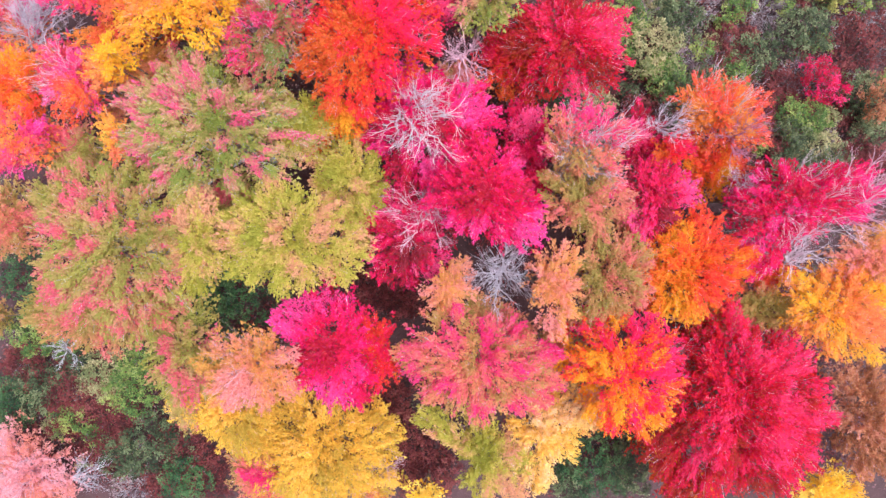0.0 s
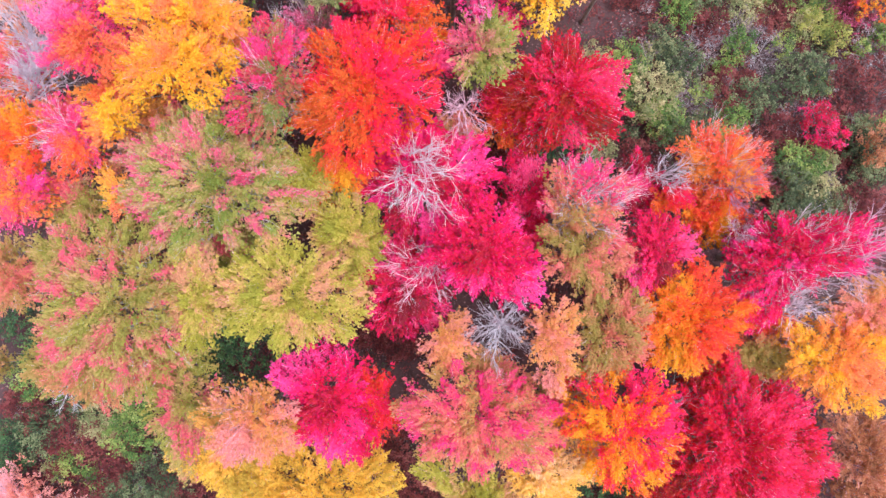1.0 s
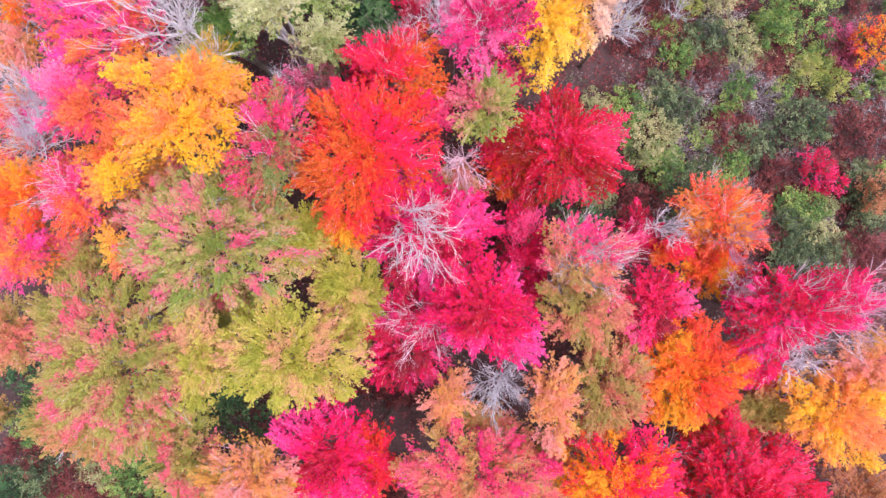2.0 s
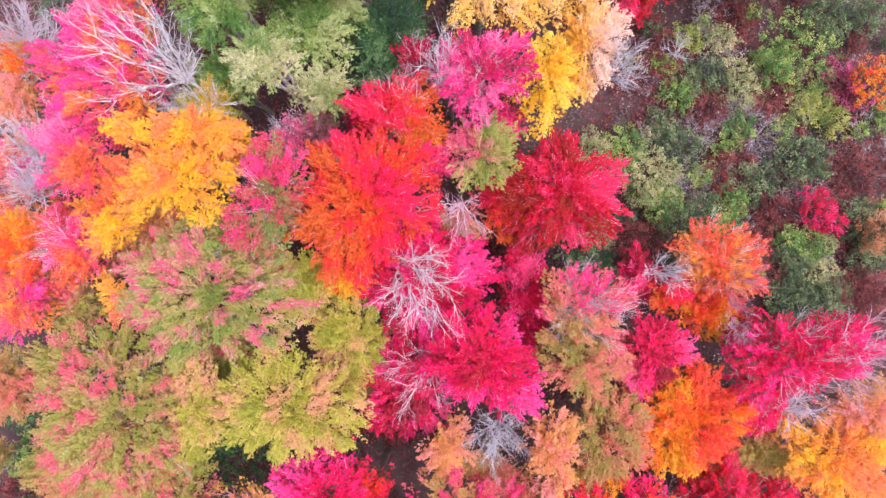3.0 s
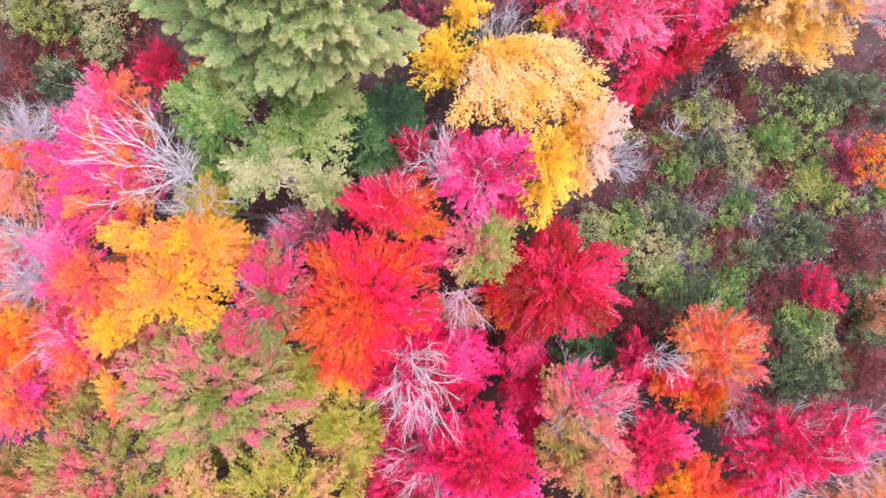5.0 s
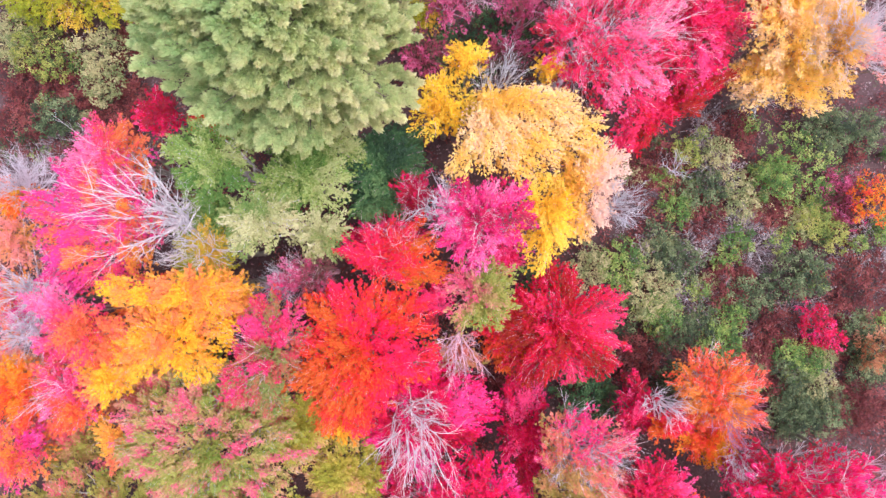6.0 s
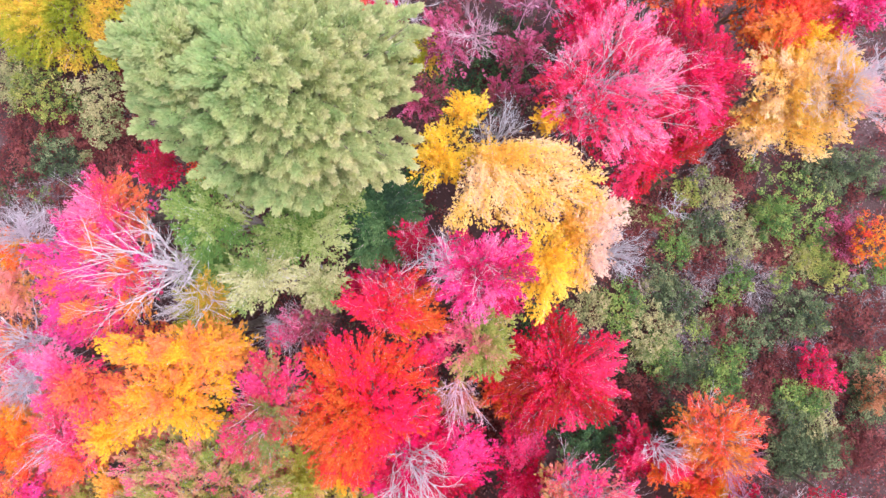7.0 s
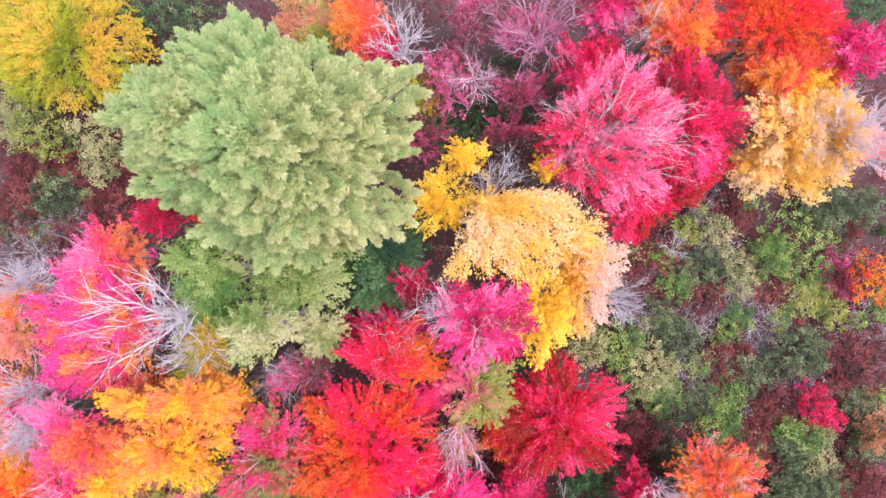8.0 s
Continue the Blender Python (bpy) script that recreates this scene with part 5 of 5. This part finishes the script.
shrub(-24.06, -12.11, 1.5, 1.72, "maroon", "low maroon woodland bush in the clearing")
shrub(-24.89, -14.59, 1.5, 1.72, "maroon", "low maroon woodland bush in the clearing")
shrub(-19.16, -13.99, 1.4, 1.80, "maroon", "low maroon woodland bush in the clearing")
shrub(-17.50, -16.47, 1.4, 2.13, "maroon", "low maroon woodland bush in the clearing")
shrub(-20.39, -17.30, 1.4, 1.64, "maroon", "low maroon woodland bush in the clearing")
shrub(-30.60, -8.18, 1.6, 1.88, "maroon", "low maroon woodland bush in the clearing")
shrub(-24.75, -8.97, 1.8, 1.79, "cream", "pale yellow-green bush losing its leaves in the clearing")
shrub(-26.79, -8.15, 1.8, 1.38, "dullgreen", "dull grey-green woodland bush in the clearing")
shrub(-31.59, -11.39, 2.0, 1.86, "darkgreen", "dark green bush in a shaded gap")
shrub(-25.55, -13.38, 1.4, 0.98, "leafgreen", "fresh green woodland bush in the clearing")
shrub(11.01, -15.51, 3.2, 2.35, "darkgreen", "dark green bush in a shaded gap")
shrub(13.25, -15.77, 3.0, 1.97, "dullgreen", "dull grey-green woodland bush beside an orange maple")
shrub(9.12, -16.90, 2.6, 1.59, "dullgreen", "dull grey-green woodland bush in the clearing")
shrub(-13.62, -4.38, 5.0, 3.00, "darkgreen", "dark green bush in a shaded gap")
shrub(-15.35, -3.38, 5.6, 1.70, "darkgreen", "dark green bush in a shaded gap")
shrub(-22.87, -17.71, 1.4, 1.89, "brush", "bare grey-mauve brushwood in the clearing")
shrub(8.02, 11.60, 3.2, 1.80, "darkgreen", "dark green bush in a shaded gap")
shrub(5.11, 34.95, 1.8, 2.44, "darkgreen", "dark green bush in a shaded gap")
shrub(1.81, 32.08, 1.8, 2.44, "darkgreen", "dark green bush in a shaded gap")
shrub(-1.47, 33.73, 1.8, 2.03, "darkgreen", "dark green bush in a shaded gap")
shrub(-3.31, 23.81, 5.0, 2.25, "darkgreen", "dark green bush in a shaded gap")
shrub(10.11, 7.85, 4.6, 1.89, "darkgreen", "dark green bush in a shaded gap")
shrub(10.92, 10.32, 3.6, 1.40, "cream", "pale yellow-green bush losing its leaves beside a deep red maple")
shrub(7.29, 15.09, 3.6, 1.55, "darkgreen", "dark green bush in a shaded gap")
shrub(-20.93, 40.20, 3.4, 2.73, "darkgreen", "dark green bush in a shaded gap")
shrub(-17.74, 40.20, 3.4, 2.34, "dullgreen", "dull grey-green woodland bush beside a yellow-green maple")
shrub(30.11, 39.52, 4.0, 1.77, "darkgreen", "dark green bush in a shaded gap")
maple(-15.72, 10.36, 9.6, 2.07, "greenpink", "green maple with pink turning branch tips beside a peach-coloured maple", (1.29, 0.89, 0.65, 0.64, 0.71, 1.08, 1.73, 1.10, 0.71, 0.62, 0.71, 1.21), full=0.9)
maple(-18.65, 8.80, 8.5, 1.47, "salmon", "small salmon and olive autumn maple beside a peach-coloured maple", (0.71, 1.33, 0.87, 0.75, 0.87, 0.98, 1.26, 1.65, 0.95, 0.82, 0.66, 0.59))
maple(-7.65, 7.14, 8.0, 1.25, "orange", "small vivid orange maple in autumn leaf beside a lime-yellow maple", (0.87, 0.97, 0.74, 0.77, 1.09, 1.08, 1.02, 1.31, 1.10, 1.07, 1.02, 0.81))
maple(-4.72, 2.06, 8.0, 1.89, "salmon", "salmon and olive autumn maple with soft crown beside a lime-yellow maple", (0.61, 0.74, 1.47, 1.26, 0.84, 0.69, 0.75, 1.16, 1.34, 1.20, 0.74, 0.66), grad=(0.3, 0))
maple(-13.55, 2.74, 8.5, 2.12, "olive", "olive and salmon maple with wide crown beside a lime-yellow maple", (0.83, 1.32, 1.05, 0.86, 0.83, 1.09, 1.23, 1.32, 1.01, 0.75, 0.74, 0.68))
maple(6.78, -6.22, 8.5, 1.91, "salmon", "salmon and olive autumn maple with soft crown beside a gold-and-red maple", (1.07, 1.04, 1.31, 0.81, 0.72, 0.87, 0.87, 0.92, 1.09, 1.16, 1.05, 0.94), grad=(0.2, 0))
maple(9.13, -9.71, 8.0, 1.31, "peach", "small peach-coloured maple with thin autumn leaves beside a gold-and-red maple", (0.95, 0.92, 1.08, 0.82, 0.85, 0.93, 0.67, 0.67, 0.90, 1.33, 1.24, 1.35))
maple(19.99, -1.38, 7.5, 1.50, "redorange", "small bright red-orange maple with open crown beside a bare tree", (1.49, 1.18, 1.13, 0.74, 0.68, 0.85, 0.94, 0.69, 0.69, 0.94, 1.04, 1.24))
maple(17.13, -4.35, 7.5, 1.59, "salmon", "small salmon and olive autumn maple beside a deep red maple", (1.82, 1.10, 0.79, 0.54, 0.51, 0.65, 1.36, 0.84, 0.76, 0.91, 0.90, 1.04), full=0.9)
maple(-1.24, 9.29, 8.5, 1.69, "deepred", "broad deep red maple beside a hot pink maple", (1.16, 0.92, 0.97, 0.87, 0.81, 1.00, 1.17, 1.17, 0.89, 0.92, 1.01, 1.01))
maple(-22.96, 11.36, 9.0, 1.24, "redorange", "small bright red-orange maple with open crown beside an orange maple", (0.73, 0.73, 0.94, 0.76, 0.82, 1.25, 1.63, 1.40, 0.98, 0.68, 0.66, 0.87))
maple(-17.23, 14.25, 9.0, 1.91, "redorange", "bright red-orange maple with open crown beside a rose-pink maple", (1.11, 0.74, 0.67, 0.80, 0.80, 0.99, 1.40, 1.45, 0.98, 0.91, 0.93, 0.88))
maple(-12.73, 19.48, 10.4, 1.76, "green", "green broadleaf tree not yet turned beside a bare tree", (0.89, 0.69, 0.73, 0.94, 0.93, 1.26, 1.26, 1.15, 0.96, 1.08, 0.94, 1.00), full=0.9)
maple(-3.47, 18.16, 8.0, 2.21, "crimson", "crimson maple in full autumn leaf beside a scarlet maple", (1.26, 0.99, 0.78, 0.80, 0.76, 0.98, 1.30, 1.26, 0.90, 0.78, 0.91, 1.05), full=0.85)
maple(4.19, 17.28, 7.5, 1.23, "crimson", "small crimson maple in full autumn leaf beside a magenta maple", (1.13, 1.00, 0.87, 1.02, 0.94, 0.72, 0.75, 1.07, 1.09, 1.21, 1.11, 0.97), full=0.85)
maple(19.44, 32.54, 9.0, 1.55, "redorange", "small bright red-orange maple with open crown beside a golden maple", (1.10, 1.17, 1.18, 1.19, 1.35, 0.45, 0.33, 0.32, 0.43, 1.05, 1.09, 1.38), full=0.8)
shrub(27.89, 5.73, 2.2, 2.01, "dullgreen", "dull grey-green woodland bush in the clearing")
shrub(25.45, 5.73, 2.2, 1.85, "dullgreen", "dull grey-green woodland bush beside a hot pink maple")
shrub(30.21, 6.52, 2.4, 1.84, "maroon", "low maroon woodland bush in the clearing")
maple(-17.91, 10.57, 10.8, 2.08, "peach", "peach-coloured maple with thin autumn leaves beside an amber-yellow maple", (1.19, 1.11, 0.88, 0.78, 0.92, 1.30, 1.68, 1.04, 0.63, 0.53, 0.58, 0.75), grad=(-0.25, 0))
maple(-10.66, 7.87, 9.6, 1.84, "olive", "olive and salmon maple with wide crown beside a green-pink maple", (1.36, 0.67, 0.54, 0.58, 0.73, 1.51, 1.24, 1.19, 0.83, 0.77, 0.96, 1.07))
maple(-14.38, 18.92, 9.6, 1.39, "green", "green broadleaf tree not yet turned beside a bare tree", (1.17, 0.50, 0.38, 0.39, 0.56, 1.54, 1.17, 1.19, 1.02, 0.97, 1.24, 1.05), full=0.8)
shrub(-2.42, -14.71, 1.8, 1.79, "maroon", "low maroon woodland bush beside a golden maple")
shrub(-3.44, -12.46, 1.8, 1.46, "maroon", "low maroon woodland bush beneath a dusty gold maple")
shrub(-3.85, -10.61, 1.8, 1.38, "maroon", "low maroon woodland bush beneath a dusty gold maple")
shrub(-2.01, -16.76, 1.8, 1.46, "maroon", "low maroon woodland bush beneath a golden maple")
shrub(-0.16, -16.35, 1.8, 1.46, "maroon", "low maroon woodland bush beneath a golden maple")
shrub(-3.44, -3.65, 1.8, 1.79, "maroon", "low maroon woodland bush beside a scarlet maple")
shrub(-5.08, -2.83, 1.8, 1.46, "maroon", "low maroon woodland bush beneath a hot pink maple")
shrub(5.14, 6.99, 1.6, 1.80, "maroon", "low maroon woodland bush beneath a crimson maple")
shrub(4.11, 9.05, 1.6, 1.63, "maroon", "low maroon woodland bush beside a crimson maple")
maple(-7.02, 23.33, 10.6, 2.33, "green", "green broadleaf tree not yet turned beside a tall pine", (1.28, 1.01, 0.93, 0.87, 1.04, 1.30, 1.18, 0.94, 0.72, 0.69, 0.90, 0.94), full=0.95, grad=(0.1, 0))
maple(-3.42, 22.55, 8.6, 2.55, "darkgreen", "small dark green tree in the shade beside a crimson maple", (0.97, 1.03, 0.93, 1.01, 1.03, 1.43, 0.91, 0.83, 1.02, 0.83, 0.84, 1.03))
maple(-11.55, 24.84, 9.0, 1.71, "green", "green broadleaf tree not yet turned beside a scarlet maple", (1.02, 0.87, 1.00, 0.96, 1.21, 1.35, 1.30, 0.87, 0.82, 0.79, 0.71, 0.85), full=0.9)
maple(5.18, 5.92, 8.4, 2.58, "crimson", "crimson maple in full autumn leaf beside a pink-salmon maple", (0.60, 0.74, 1.10, 1.52, 1.05, 0.61, 0.53, 0.59, 0.84, 1.81, 1.02, 0.66), full=0.9)
maple(11.30, 1.66, 8.2, 1.37, "salmon", "small salmon and olive autumn maple beside a crimson maple", (0.94, 0.90, 1.00, 1.62, 0.60, 0.38, 0.35, 0.43, 0.85, 1.59, 1.31, 0.95), full=0.9)
maple(21.21, 33.03, 10.2, 2.06, "gold", "golden yellow maple in full autumn leaf beside a red-orange maple", (1.44, 1.44, 1.05, 0.86, 0.80, 0.98, 1.01, 0.80, 0.78, 0.70, 0.75, 1.05), grad=(-0.2, 0))


def small_bushes(count, kinds, inside, seed):
    """Low young bushes strewn over a clearing."""
    rng = np.random.default_rng(seed)
    x0, x1, y0, y1 = inside
    for i in range(count):
        leaves, label = kinds[int(rng.integers(0, len(kinds)))]
        shrub(rng.uniform(x0, x1), rng.uniform(y0, y1), rng.uniform(0.8, 1.7), rng.uniform(0.4, 0.95), leaves, label)


LOW = (("maroon", "low maroon woodland bush"), ("dullgreen", "dull grey-green woodland bush"), ("leafgreen", "fresh green woodland bush"), ("cream", "pale yellow-green bush losing its leaves"),
       ("brush", "bare grey-mauve brushwood in the clearing"), ("maroon", "low maroon woodland bush"), ("brush", "bare grey-mauve brushwood in the clearing"))
small_bushes(46, LOW, (13.5, 22.5, 11.5, 26.5), 21)
small_bushes(60, LOW, (22.5, 33.0, 5.0, 28.0), 22)
small_bushes(26, LOW, (-32.0, -21.0, -16.5, -7.5), 23)
small_bushes(16, LOW, (-33.0, -23.0, 24.0, 32.0), 24)
